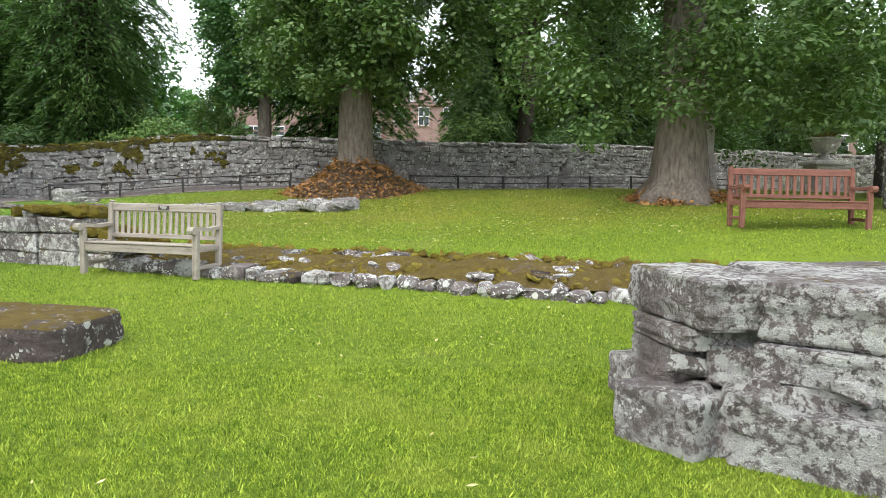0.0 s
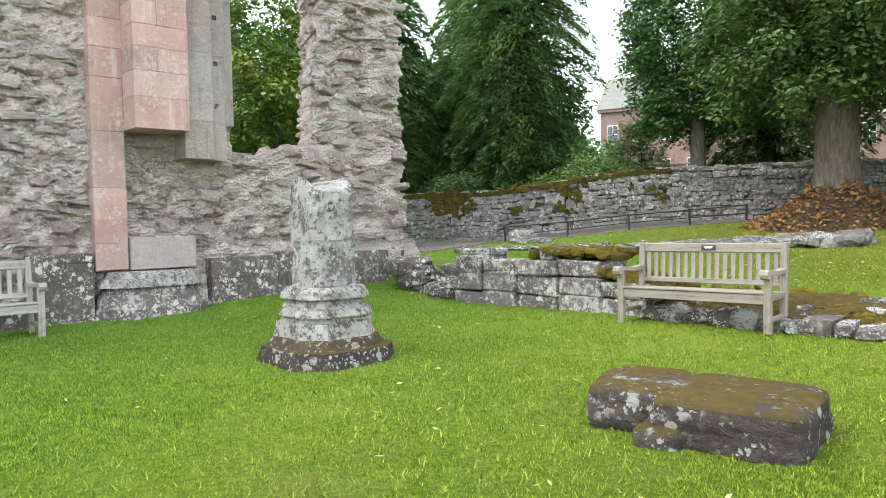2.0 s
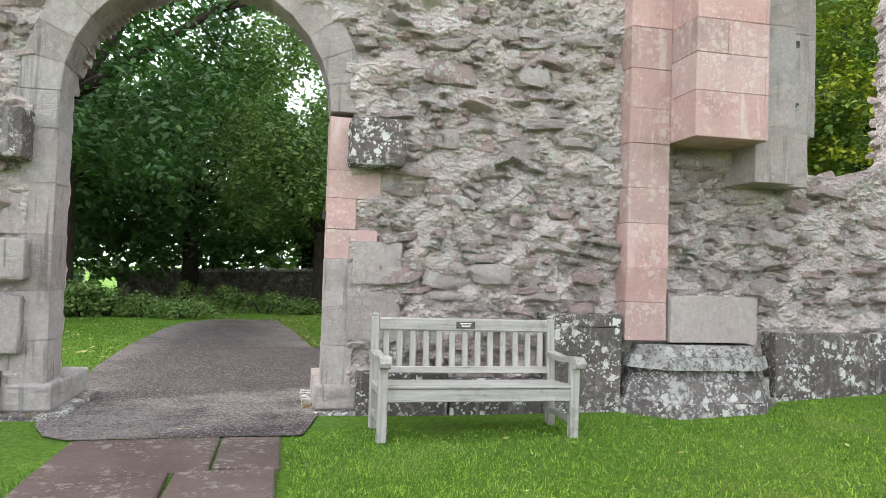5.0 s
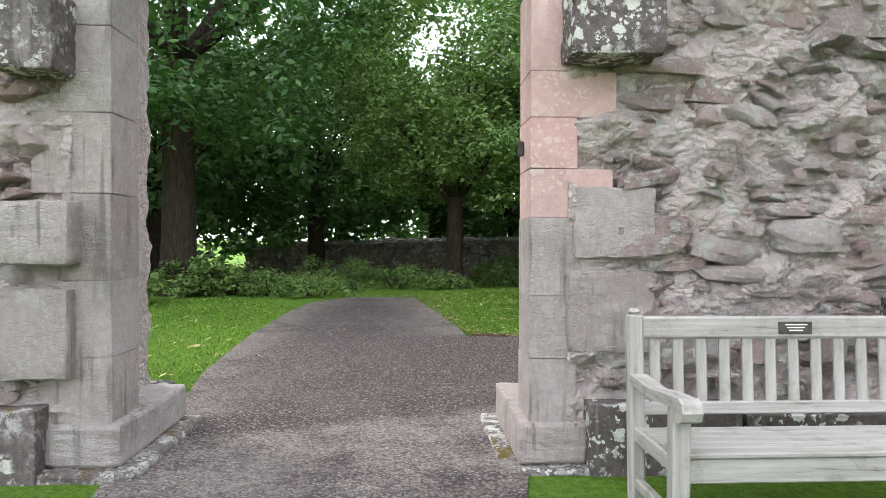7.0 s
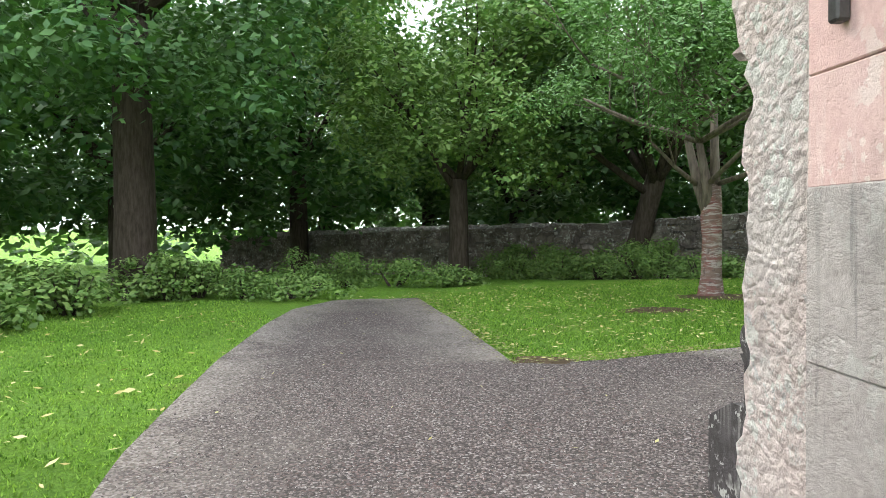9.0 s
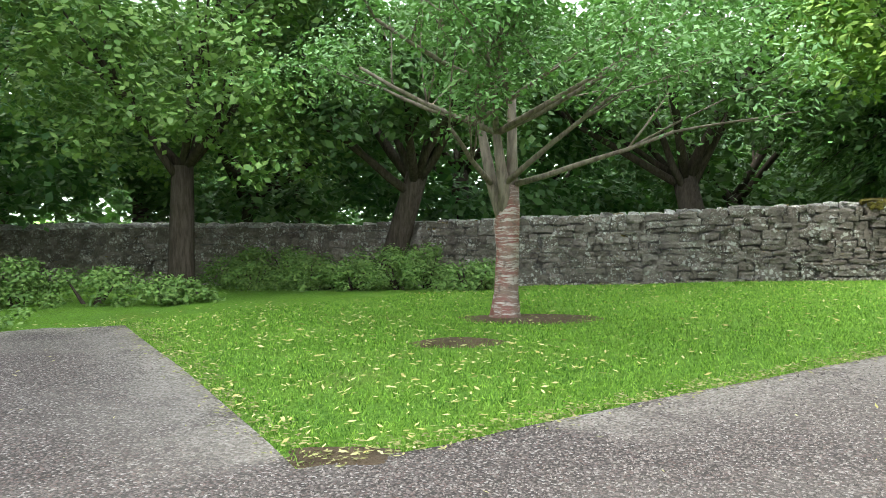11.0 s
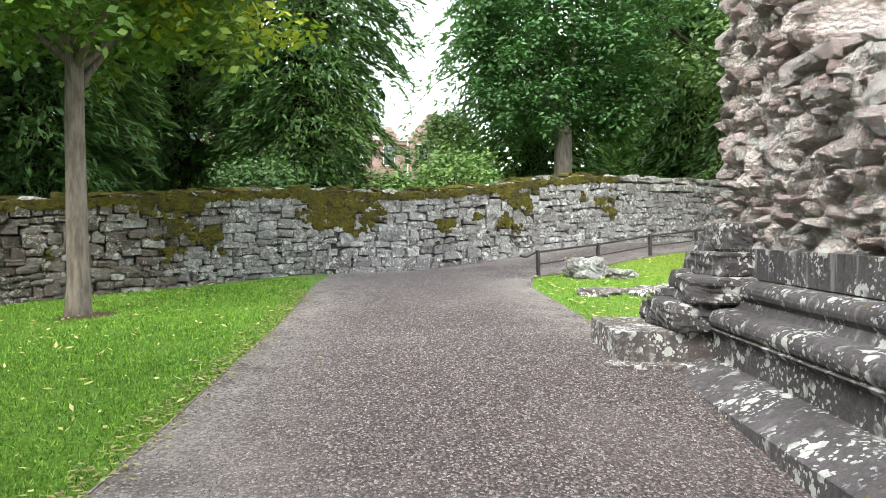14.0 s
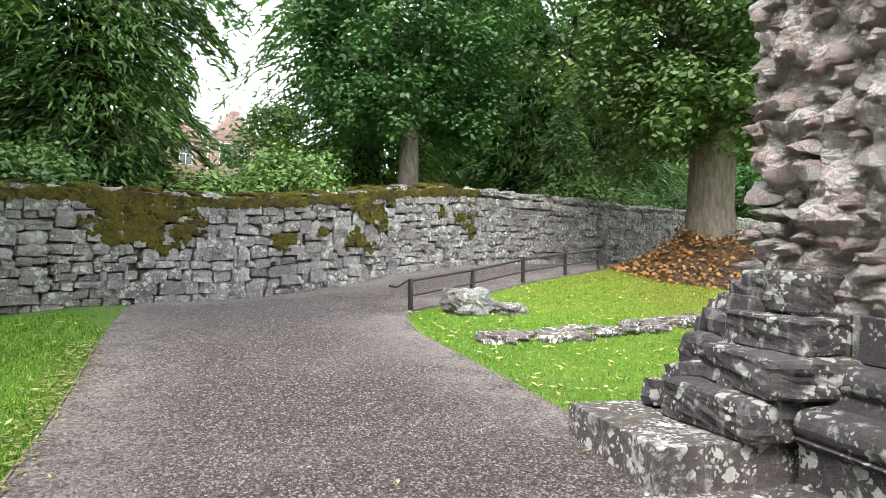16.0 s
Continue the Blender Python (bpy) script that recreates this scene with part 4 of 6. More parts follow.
def outer_plinth():
    """The moulded base course along the outside of the ruin, and the flat block at its end."""
    s1 = 9.95
    roll = lambda e, z, rad, a, b, n=7: [(e + rad * math.cos(w), z + rad * math.sin(w)) for w in np.linspace(a, b, n)]
    prof = [(1.1, -0.1), (2.02, -0.1), (2.02, 0.62), (1.78, 0.74), (1.66, 0.75), (1.66, 0.94), (1.7, 0.98)]
    prof += roll(1.62, 1.05, 0.08, -0.9, 1.6) + [(1.5, 1.14), (1.47, 1.2)] + roll(1.42, 1.27, 0.08, -0.8, 1.7) + [(1.3, 1.36), (1.1, 1.36)]
    me = profile_mesh("moulded_course", prof, 2.75, s1, BLACK, 24)
    part("moulded_course", me, wall_ruin, "blackened moulded base course spotted with lichen")
    r = random.Random(3)
    s = 2.8
    while s < 10.2:
        w = r.uniform(0.45, 0.8)
        ashlar(wall_ruin, BLACK, s + w / 2, 1.2, 1.48, (w - 0.008, 0.3, 0.24), r.randrange(999))
        s += w
    ashlar(wall_ruin, PLINTH, 10.55, 1.98, 0.72, (1.0, 0.86, 0.44), 21)
    ashlar(wall_ruin, PLINTH, 10.45, 2.05, 0.55, (1.16, 0.9, 0.3), 22)
    # the stepped, broken corner above the block
    for k, (s, e, z, w, d, h, turn) in enumerate(((10.35, 1.68, 0.93, 0.74, 0.62, 0.24, 4), (10.25, 1.55, 1.16, 0.7, 0.56, 0.22, -6), (10.72, 1.4, 1.1, 0.5, 0.6, 0.3, 9), (10.3, 1.42, 1.37, 0.62, 0.44, 0.2, 3), (10.62, 1.3, 1.4, 0.42, 0.5, 0.26, -8), (10.4, 1.32, 1.57, 0.5, 0.36, 0.24, 6), (10.85, 0.9, 0.9, 0.5, 0.7, 0.34, 3), (10.85, 0.35, 0.85, 0.45, 0.6, 0.4, -5), (10.8, 0.8, 1.24, 0.4, 0.6, 0.26, 8))):
        part("stone", fine_rock("corner_block", 130 + k, w, d, h, BLACK, 12.0, 0.1, 9), wall_ruin, "", pose(s, e, z, 0, 0, turn))
    for k in range(34):
        q = r.random()
        s, e, z = 10.3 + r.uniform(0, 0.75) * (1 - 0.4 * q), 1.75 - 0.55 * q + r.uniform(-0.2, 0.1), 0.95 + q * 0.75
        me = rock_mesh(r.randrange(8), BLACK, "block")
        part("stone", me, wall_ruin, "", pose(s, e, z, r.uniform(-6, 6), r.uniform(-6, 6), r.uniform(-15, 15)) @ Matrix.Diagonal((r.uniform(0.16, 0.42), r.uniform(0.18, 0.4), r.uniform(0.08, 0.2), 1)))
    for k in range(30):
        s, e, z = 10.5 + r.uniform(0, 0.5), r.uniform(0.1, 1.4), r.uniform(0.7, 1.6)
        me = rock_mesh(r.randrange(8), BLACK, "block")
        part("stone", me, wall_ruin, "", pose(s, e, z, r.uniform(-12, 12), r.uniform(-12, 12), r.uniform(-25, 25)) @ Matrix.Diagonal((r.uniform(0.15, 0.36), r.uniform(0.18, 0.36), r.uniform(0.1, 0.2), 1)))


outer_plinth()


# ---- benches ----
def bench(name, length, mat, m, label, plaque, arms=True, slats=14):
    """A garden bench: four legs, arms, slatted seat and back."""
    b = thing(name, m, label, "bench")
    L, D = length, 0.62
    leg = box_mesh("leg", 0.075, 0.075, 0.62, mat[2], 0.008)
    back_leg = box_mesh("back_leg", 0.07, 0.08, 0.94, mat[2], 0.01)
    for sx in (-1, 1):
        part("leg", leg, b, "", pose(sx * (L / 2 - 0.04), -0.26, 0))
        part("back_leg", back_leg, b, "", pose(sx * (L / 2 - 0.04), 0.25, 0, -4))
        part("finial", box_mesh("finial", 0.055, 0.065, 0.03, mat[2], 0.014), b, "", pose(sx * (L / 2 - 0.04), 0.315, 0.937, -4))
        part("side_rail", box_mesh("side_rail", 0.045, 0.5, 0.07, mat[1], 0.006), b, "", pose(sx * (L / 2 - 0.04), 0, 0.34))
        part("side_rail", box_mesh("side_rail_low", 0.04, 0.48, 0.05, mat[1], 0.006), b, "", pose(sx * (L / 2 - 0.04), 0, 0.12))
        if arms:
            arm = profile_mesh("arm", [(-0.35, 0.575), (-0.385, 0.59), (-0.4, 0.625), (-0.385, 0.66), (-0.35, 0.675), (-0.3, 0.67), (-0.2, 0.665), (0.0, 0.645), (0.25, 0.66), (0.25, 0.62), (0.0, 0.6), (-0.2, 0.62), (-0.28, 0.62), (-0.32, 0.59)], -0.042, 0.042, mat[1])
            part("arm", arm, b, "", pose(sx * (L / 2 - 0.04), 0, 0))
    part("front_rail", box_mesh("front_rail", L - 0.12, 0.04, 0.1, mat[0], 0.006), b, "", pose(0, -0.26, 0.31))
    for k in range(5):
        part("seat_slat", box_mesh("seat_slat", L - 0.06, 0.085, 0.022, mat[0], 0.005), b, "", pose(0, -0.25 + 0.105 * k, 0.415 - 0.006 * k))
    part("top_rail", box_mesh("top_rail", L - 0.1, 0.045, 0.11, mat[0], 0.012), b, "", pose(0, 0.305, 0.82, -4))
    part("bottom_rail", box_mesh("bottom_rail", L - 0.1, 0.04, 0.06, mat[0], 0.006), b, "", pose(0, 0.275, 0.46, -4))
    slat = box_mesh("back_slat", 0.052, 0.018, 0.33, mat[2], 0.004)
    for k in range(slats):
        x = (k + 0.5) / slats - 0.5
        part("back_slat", slat, b, "", pose(x * (L - 0.16), 0.285, 0.505, -4))
    if plaque:
        part("plaque", box_mesh("plaque", 0.17, 0.006, 0.06, PLAQUE, 0.002), b, "small dark bronze plaque", pose(0, 0.281, 0.845, -4))
        for k in range(3):
            part("lettering", box_mesh("lettering", 0.11 - 0.02 * k, 0.003, 0.006, WHITEPAINT, 0), b, "", pose(0, 0.2745, 0.888 - 0.014 * k, -4))
    return b


def facing(x, y, rz):
    return pose(x, y, hz(x, y), 0, 0, rz)


bench("park_bench", 1.74, OAKGREY, facing(-3.86, 9.45, -13.5), "weathered grey oak bench beside low mossy footings", True, slats=17)
bench("park_bench", 1.66, OAKPALE, facing(-11.45, 5.55, 71), "silvered pale oak bench against the ruined wall", True, slats=13)
bench("park_bench", 2.0, OAKRED, facing(5.57, 11.3, -2), "red-brown stained bench facing away across the upper lawn", False, slats=16)


# ---- fallen masonry on the nave lawn ----
def pier():
    """The stump of a clustered pier, built of large lichened blocks."""
    x, y = 2.05, 3.75
    p = thing("pier_stump", pose(x, y, hz(x, y)), "stump of a clustered pier in lichened blocks", "ruin")
    rows = (("block", 1, -0.6, 0.12, 0.58, 0.56, 0.84, 0.26, 12, 0), ("block", 2, 0.1, -0.3, 0.55, 0.98, 0.84, 0.3, -36, 0), ("block", 3, 0.3, 0.45, 0.56, 1.1, 0.7, 0.28, 8, 0),
            ("block", 4, -0.66, 0.1, 0.46, 0.5, 0.6, 0.12, 10, 1), ("block", 14, -0.5, -0.12, 0.3, 0.3, 0.4, 0.2, -30, 1), ("block", 15, -0.74, 0.12, 0.3, 0.34, 0.5, 0.16, 14, 1), ("block", 5, -0.1, -0.42, 0.37, 0.8, 0.5, 0.18, -38, 1), ("block", 16, 0.0, -0.48, 0.27, 0.84, 0.5, 0.12, -38, 1), ("block", 6, 0.5, -0.5, 0.26, 0.6, 0.6, 0.29, -20, 1), ("block", 7, 0.35, 0.35, 0.24, 1.1, 0.9, 0.34, 5, 1),
            ("block", 8, -0.86, 0.22, 0.1, 0.3, 0.44, 0.24, 20, 0), ("block", 9, -0.72, -0.08, -0.06, 0.5, 0.7, 0.34, -55, 0), ("block", 10, -0.12, -0.6, -0.08, 1.06, 0.5, 0.36, -37, 0), ("block", 11, 0.62, -0.72, -0.08, 0.8, 0.6, 0.36, -20, 0), ("block", 12, 0.2, 0.2, -0.08, 1.7, 1.2, 0.34, 0, 0))
    for name, seed, bx, by, bz, sx, sy, sz, rz, _ in rows:
        part("stone", fine_rock(name, seed, sx, sy, sz, PIERST, 16.0, 0.075, 11), p, "", pose(bx, by, bz, 0, 0, rz))
    r = random.Random(8)
    for k in range(46):
        q = r.random()
        stone_piece("moss_tuft", p, k, OCHRE, pose(0.05 + 0.75 * q + r.uniform(-0.05, 0.05), -0.88 - 0.12 * q + r.uniform(-0.06, 0.02), r.uniform(0.0, 0.09), 0, 0, r.uniform(0, 90)), (r.uniform(0.04, 0.12), r.uniform(0.04, 0.1), r.uniform(0.04, 0.09)))
    for k in range(46):
        w = r.uniform(2.7, 5.2)
        stone_piece("stone", p, k, PIERST, pose(0.08 + 0.9 * math.cos(w), 0.62 * math.sin(w), r.uniform(0.0, 0.42), r.uniform(-20, 20), r.uniform(-20, 20), r.uniform(0, 90)), (r.uniform(0.12, 0.26), r.uniform(0.12, 0.24), r.uniform(0.08, 0.2)))


pier()


def slab():
    x, y = -3.25, 5.4
    t = thing("fallen_slab", pose(x, y, hz(x, y) - 0.05, 0, 0, -8) @ Matrix.Diagonal((0.9, 0.95, 1, 1)), "broken brown stone slab with moss on its top", "stone slab")
    part("stone", fine_rock("slab_large", 21, 0.95, 0.95, 0.32, SLABST, 7.0, 0.06, 9), t, "", pose(0.27, -0.02, 0))
    part("stone", fine_rock("slab_small", 22, 0.62, 0.8, 0.32, SLABST, 7.0, 0.07, 9), t, "", pose(-0.42, 0.08, 0.0, 0, 0, 8))
    part("stone", fine_rock("slab_foot", 23, 0.3, 0.3, 0.16, SLABST, 5.0, 0.1, 5), t, "", pose(-0.1, -0.42, 0))


slab()


def column_stub():
    x, y = -6.78, 6.38
    t = thing("column_stub", pose(x, y, hz(x, y) - 0.03, 0, 0, -22), "broken column stub with moulded base, white with lichen", "column")

    part("plinth", octagon("plinth", 1.2, 1.1, 0.17, SLABST, 0.95, 1), t, "", pose(0, 0, 0))
    part("plinth", octagon("plinth_upper", 1.0, 0.94, 0.09, SLABST, 0.9, 11), t, "", pose(-0.03, 0, 0.168))
    z = 0.256
    for k, (w, h, taper) in enumerate(((0.84, 0.15, 0.96), (0.77, 0.05, 0.97), (0.8, 0.07, 0.94), (0.72, 0.09, 0.9), (0.75, 0.06, 0.97), (0.7, 0.05, 0.9))):
        part("base_course", octagon("base_course", w, w * 0.96, h - 0.003, WHITEST, taper, 2 + k), t, "", pose(-0.03 + 0.006 * (k % 3), 0, z))
        z += h
    part("shaft", octagon("shaft_low", 0.5, 0.48, 0.42, WHITEST, 0.98, 6, 0.14), t, "", pose(-0.03, 0, 0.726))
    part("shaft", octagon("shaft_mid", 0.49, 0.47, 0.28, WHITEST, 0.99, 7, 0.14), t, "", pose(-0.035, 0, 1.15))
    top = octagon("shaft_top", 0.48, 0.46, 0.32, WHITEST, 0.96, 31, 0.14)
    for v in top.vertices:
        if v.co.z > 0.08:
            v.co.z -= (v.co.z / 0.32) * max(0.0, 0.5 * (abs(v.co.x - 0.03) - 0.03) + 0.25 * v.co.x)
    part("shaft", top, t, "broken, sloping top block of the shaft", pose(-0.04, 0, 1.434))


column_stub()


def low_footings():
    """What is left of the nave's side wall: a few courses, then a mossy kerb."""
    t = thing("wall_footing", RUIN, "low remains of a wall with white-lichened blocks and ochre moss", "low wall", kind="structure")
    r = random.Random(17)

    def base(s, e):
        v = RUIN @ Vector((s, e, 0))
        return hz(v.x, v.y)

    # taller stretch of squared blocks
    e = -2.35
    for e0, e1, top, s0 in ((-2.6, -3.2, 1.12, 9.75), (-3.2, -3.85, 0.96, 9.78), (-3.85, -4.6, 0.97, 9.8), (-4.6, -5.3, 0.97, 9.83), (-5.3, -6.0, 0.72, 9.86)):
        z = 0.2
        while z < top - 0.08:
            h = min(0.28 + r.uniform(-0.03, 0.03), top - z)
            part("stone", box_mesh("block", 0.62, abs(e1 - e0) - 0.008, h - 0.004, FOOTST, 0.02, 0.022, r.randrange(999), False), t, "", pose(s0 + 0.3, (e0 + e1) / 2, z + h / 2, 0, 0, -1.5))
            z += h
    for k in range(30):
        e = r.uniform(-2.7, -1.0)
        s = 9.9 + r.uniform(0, 0.5)
        stone_piece("stone", t, k, PLINTH, pose(s, e, base(9.4, e) + r.uniform(0.05, 0.5) * (0.4 + 0.6 * (e < -2.2 or e > -1.6)), r.uniform(-9, 9), r.uniform(-9, 9), r.uniform(-15, 15)), (r.uniform(0.3, 0.5), r.uniform(0.3, 0.6), r.uniform(0.16, 0.28)))
    mosses = []
    for k in range(320):
        e = r.uniform(-6.2, -4.0)
        mosses.append((k, pose(10.1 + r.uniform(-0.2, 0.6), e, 0.98 + (0.08 if e > -5.3 else -0.18 + (e + 5.3) * 0.2) + r.uniform(-0.05, 0.05)), (r.uniform(0.06, 0.2), r.uniform(0.06, 0.2), r.uniform(0.05, 0.12))))
    stone_piece("stone", t, 3, WHITEST, pose(10.0, -4.35, 1.04), (0.3, 0.34, 0.16))
    # kerb: a low front row, with a mossy bank behind
    e = -6.0
    while e > -17.5:
        w = r.uniform(0.14, 0.36)
        s = 9.85 - 0.045 * (e + 6)
        h = r.uniform(0.13, 0.23)
        stone_piece("stone", t, r.randrange(14), r.choice((WHITEST, FOOTST, PLINTH, SLABST, PLINTH)), pose(s + r.uniform(-0.04, 0.06), e - w / 2, base(9.4, e) + h * 0.4, r.uniform(-6, 6), r.uniform(-6, 6), r.uniform(-10, 10)), (r.uniform(0.28, 0.4), w, h))
        e -= w * 1.02
    bank_v, bank_f = [], []
    n, mm = 96, 9
    for i in range(n + 1):
        e = -5.6 - 12.2 * i / n
        s0 = 9.93 - 0.045 * (e + 6)
        wide = 1.35 + 0.35 * noise.noise(Vector((e * 0.6, 0, 2)))
        for j in range(mm + 1):
            q = j / mm
            s = s0 + q * wide
            up = 0.14 * math.sin(math.pi * min(1, 0.15 + q * 0.85)) + 0.09 * noise.noise(Vector((e * 1.7, s * 1.7, 0))) + 0.04 * noise.noise(Vector((e * 6, s * 6, 1)))
            bank_v.append((s, e, max(base(s, e), base(9.4, e) + 0.06) + max(-0.05, up) * (1 - q ** 6) - 0.03 * q ** 6))
    for i in range(n):
        for j in range(mm):
            a = i * (mm + 1) + j
            bank_f.append([a, a + 1, a + mm + 2, a + mm + 1])
    part("moss_bank", mesh_of("moss_bank", bank_v, bank_f, SLABMOSS, True), t, "bank of ochre moss and bare stones")
    for k in range(1100):
        e = r.uniform(-17, -6)
        s = 9.95 - 0.045 * (e + 6) + r.uniform(0.05, 1.3)
        mosses.append((k, pose(s, e, base(s, e) + 0.05 + r.uniform(-0.05, 0.05), r.uniform(-25, 25), r.uniform(-25, 25), r.uniform(0, 90)), (r.uniform(0.05, 0.2), r.uniform(0.05, 0.2), r.uniform(0.04, 0.1))))
    for k in range(70):
        e = r.uniform(-17, -6)
        s = 9.95 - 0.045 * (e + 6) + r.uniform(0.1, 1.1)
        stone_piece("stone", t, k, r.choice((PLINTH, SLABST, FOOTST)), pose(s, e, base(s, e) + 0.07, r.uniform(-10, 10), r.uniform(-10, 10), r.uniform(0, 90)), (r.uniform(0.12, 0.4), r.uniform(0.1, 0.3), r.uniform(0.08, 0.16)), "crag")
    tagged(part("moss", joined_rocks("footing_moss", mosses, OCHRE), t, "cushions of ochre moss"), kind="stuff")
    # the low stones across the upper lawn
    t2 = thing("wall_footing_low", Matrix.Identity(4), "low row of pale stones sunk in the upper lawn", "low wall", kind="structure")
    for k in range(120):
        q = r.random() ** 0.6
        x, y = -6.9 + 4.9 * q, 16.4 - 1.0 * q + r.uniform(-0.3, 0.3) * (0.4 + q)
        h = 0.06 + 0.22 * q
        stone_piece("stone", t2, k, WALLST if k % 3 else WHITEST, pose(x, y, hz(x, y) + h * r.uniform(0.1, 0.55), r.uniform(-8, 8), r.uniform(-8, 8), r.uniform(-30, 30)), (r.uniform(0.25, 0.5), r.uniform(0.2, 0.4), h * r.uniform(0.5, 0.9)))
    for k in range(60):
        q = r.random()
        x, y = -10.4 + 3.6 * q, 16.6 - 0.2 * q + r.uniform(-0.2, 0.2)
        stone_piece("stone", t2, k, PLINTH, pose(x, y, hz(x, y) + 0.03, r.uniform(-8, 8), r.uniform(-8, 8), r.uniform(-30, 30)), (r.uniform(0.12, 0.34), r.uniform(0.12, 0.3), r.uniform(0.06, 0.13)))


SLABMOSS = stone_mat("mossy_bank_soil", (0.16, 0.125, 0.09), (0.2, 0.15, 0.1), (0.2, 0.16, 0.1), 0.25, 0.9, 0.3, bump=1.0)
low_footings()


# ---- paving inside the arch ----
def paving():
    t = thing("paving", Matrix.Identity(4), "damp red flagstones leading to the arch", "paving", kind="structure")
    r = random.Random(23)
    P, D = Vector((-12.15, 3.42, 0)), Vector((0.951, -0.309, 0))
    N = Vector((0.309, 0.951, 0))
    a = 0.0
    while a < 5.5:
        w = r.uniform(0.55, 0.95)
        b = -0.82
        while b < 0.6:
            d = min(r.uniform(0.6, 1.1), 0.7 - b)
            c = P + D * (a + w / 2) + N * (b + d / 2)
            part("flagstone", box_mesh("flagstone", w - 0.02, d - 0.02, 0.06, FLAG, 0.012, 0.012, r.randrange(999)), t, "", pose(c.x, c.y, hz(c.x, c.y) - 0.03 + r.uniform(0, 0.008), 0, 0, -18 + r.uniform(-1, 1)))
            b += d
        a += w


paving()


# ---- fence ----
def fence():
    t = thing("fence", Matrix.Identity(4), "low black iron post and rail fence beside the path", "fence")
    post = box_mesh("post", 0.055, 0.055, 0.46, IRON, 0.006)
    xs = [-10.15, -8.65, -7.15, -5.7, -4.4] + [-1.0 + 1.42 * k for k in range(9)]
    pts = []
    for x in xs:
        y = float(east_lo(x)) + 0.04
        part("post", post, t, "", pose(x, y, hz(x, y) - 0.03, 0, random.Random(x).uniform(-4, 4), 20))
        pts.append((x, y, hz(x, y) + 0.4))
    for a, b in zip(pts, pts[1:]):
        if b[0] - a[0] > 2:
            continue
        for dz, rad in ((0.0, 0.018), (-0.2, 0.012)):
            v, f = tube([(a[0], a[1], a[2] + dz), (b[0], b[1], b[2] + dz)], [rad, rad], 6)
            part("rail", mesh_of("rail", v, f, IRON), t)
    v, f = tube([(-10.5, 18.5, pts[0][2] - 0.06), (-10.36, 18.56, pts[0][2] - 0.08), (-10.15, 18.62, pts[0][2])], [0.018] * 3, 6)
    part("rail", mesh_of("rail_end", v, f, IRON), t)


fence()
for k, (x, y, sx, sz) in enumerate(((-9.5, 18.15, 0.6, 0.38), (-8.95, 18.0, 0.5, 0.18))):
    tagged(new("boulder", fine_rock("boulder", 60 + k, sx, 0.45, sz, WALLST, 5.0, 0.4, 9)), "rough lichened boulder lying on the grass by the fence", "boulder").matrix_basis = pose(x, y, hz(x, y) - 0.06, 0, 0, 20 * k)


# ---- trees ----
def leaf_cards(centres, radius, count, size, rng, droop=0.3, squash=0.75, shape=0.55):
    """Leaves scattered about clump centres: four-cornered, each with its own turn."""
    n = len(centres) * count
    c = np.repeat(np.asarray(centres, float), count, 0)
    d = rng.normal(size=(n, 3))
    d /= np.linalg.norm(d, axis=1, keepdims=True)
    rad = np.repeat(np.broadcast_to(np.asarray(radius, float), (len(centres),)), count)
    d *= (rng.random(n) ** 0.45 * rad)[:, None]
    d[:, 2] *= squash
    c = c + d
    face = d / (rad[:, None] + 1e-9) * 0.8 + rng.normal(size=(n, 3)) * 0.38 + np.array([0, 0, 0.75])
    a = rng.normal(size=(n, 3))
    a[:, 2] = a[:, 2] * 0.5 - droop
    a -= face * ((a * face).sum(1) / (face * face).sum(1))[:, None]
    a /= np.linalg.norm(a, axis=1, keepdims=True) + 1e-9
    b = np.cross(a, face)
    b /= np.linalg.norm(b, axis=1, keepdims=True) + 1e-9
    s = size * rng.uniform(0.6, 1.3, n)[:, None]
    v = np.stack([c - a * s * 0.5, c + b * s * shape * 0.5, c + a * s * 0.5, c - b * s * shape * 0.5], 1)
    return v.reshape(-1, 3), n


def limb(r, p, d, length, rad, depth, pieces, ends, spread=0.6, lift=0.15, seg=6, kids=3):
    """A branch that bends, tapers and forks."""
    pts, radii = [Vector(p)], [rad]
    dirn = Vector(d).normalized()
    n = 4
    for i in range(n):
        dirn = (dirn + Vector((r.uniform(-1, 1), r.uniform(-1, 1), r.uniform(-0.6, 1) * 0.6 + lift)) * 0.16).normalized()
        pts.append(pts[-1] + dirn * length / n)
        radii.append(rad * (1 - 0.55 * (i + 1) / n))
    pieces.append(tube(pts, radii, seg))
    if depth == 0:
        ends.append(pts[-1])
        ends.append(pts[-2])
        return
    ends.append(pts[-1])
    for k in range(kids):
        q = pts[r.choice((2, 3, 4))]
        side = Vector((r.uniform(-1, 1), r.uniform(-1, 1), r.uniform(-0.3, 0.8)))
        limb(r, q, dirn + side * spread * 1.4, length * r.uniform(0.5, 0.75), radii[-1] * 0.8, depth - 1, pieces, ends, spread, lift, max(4, seg - 1), kids)


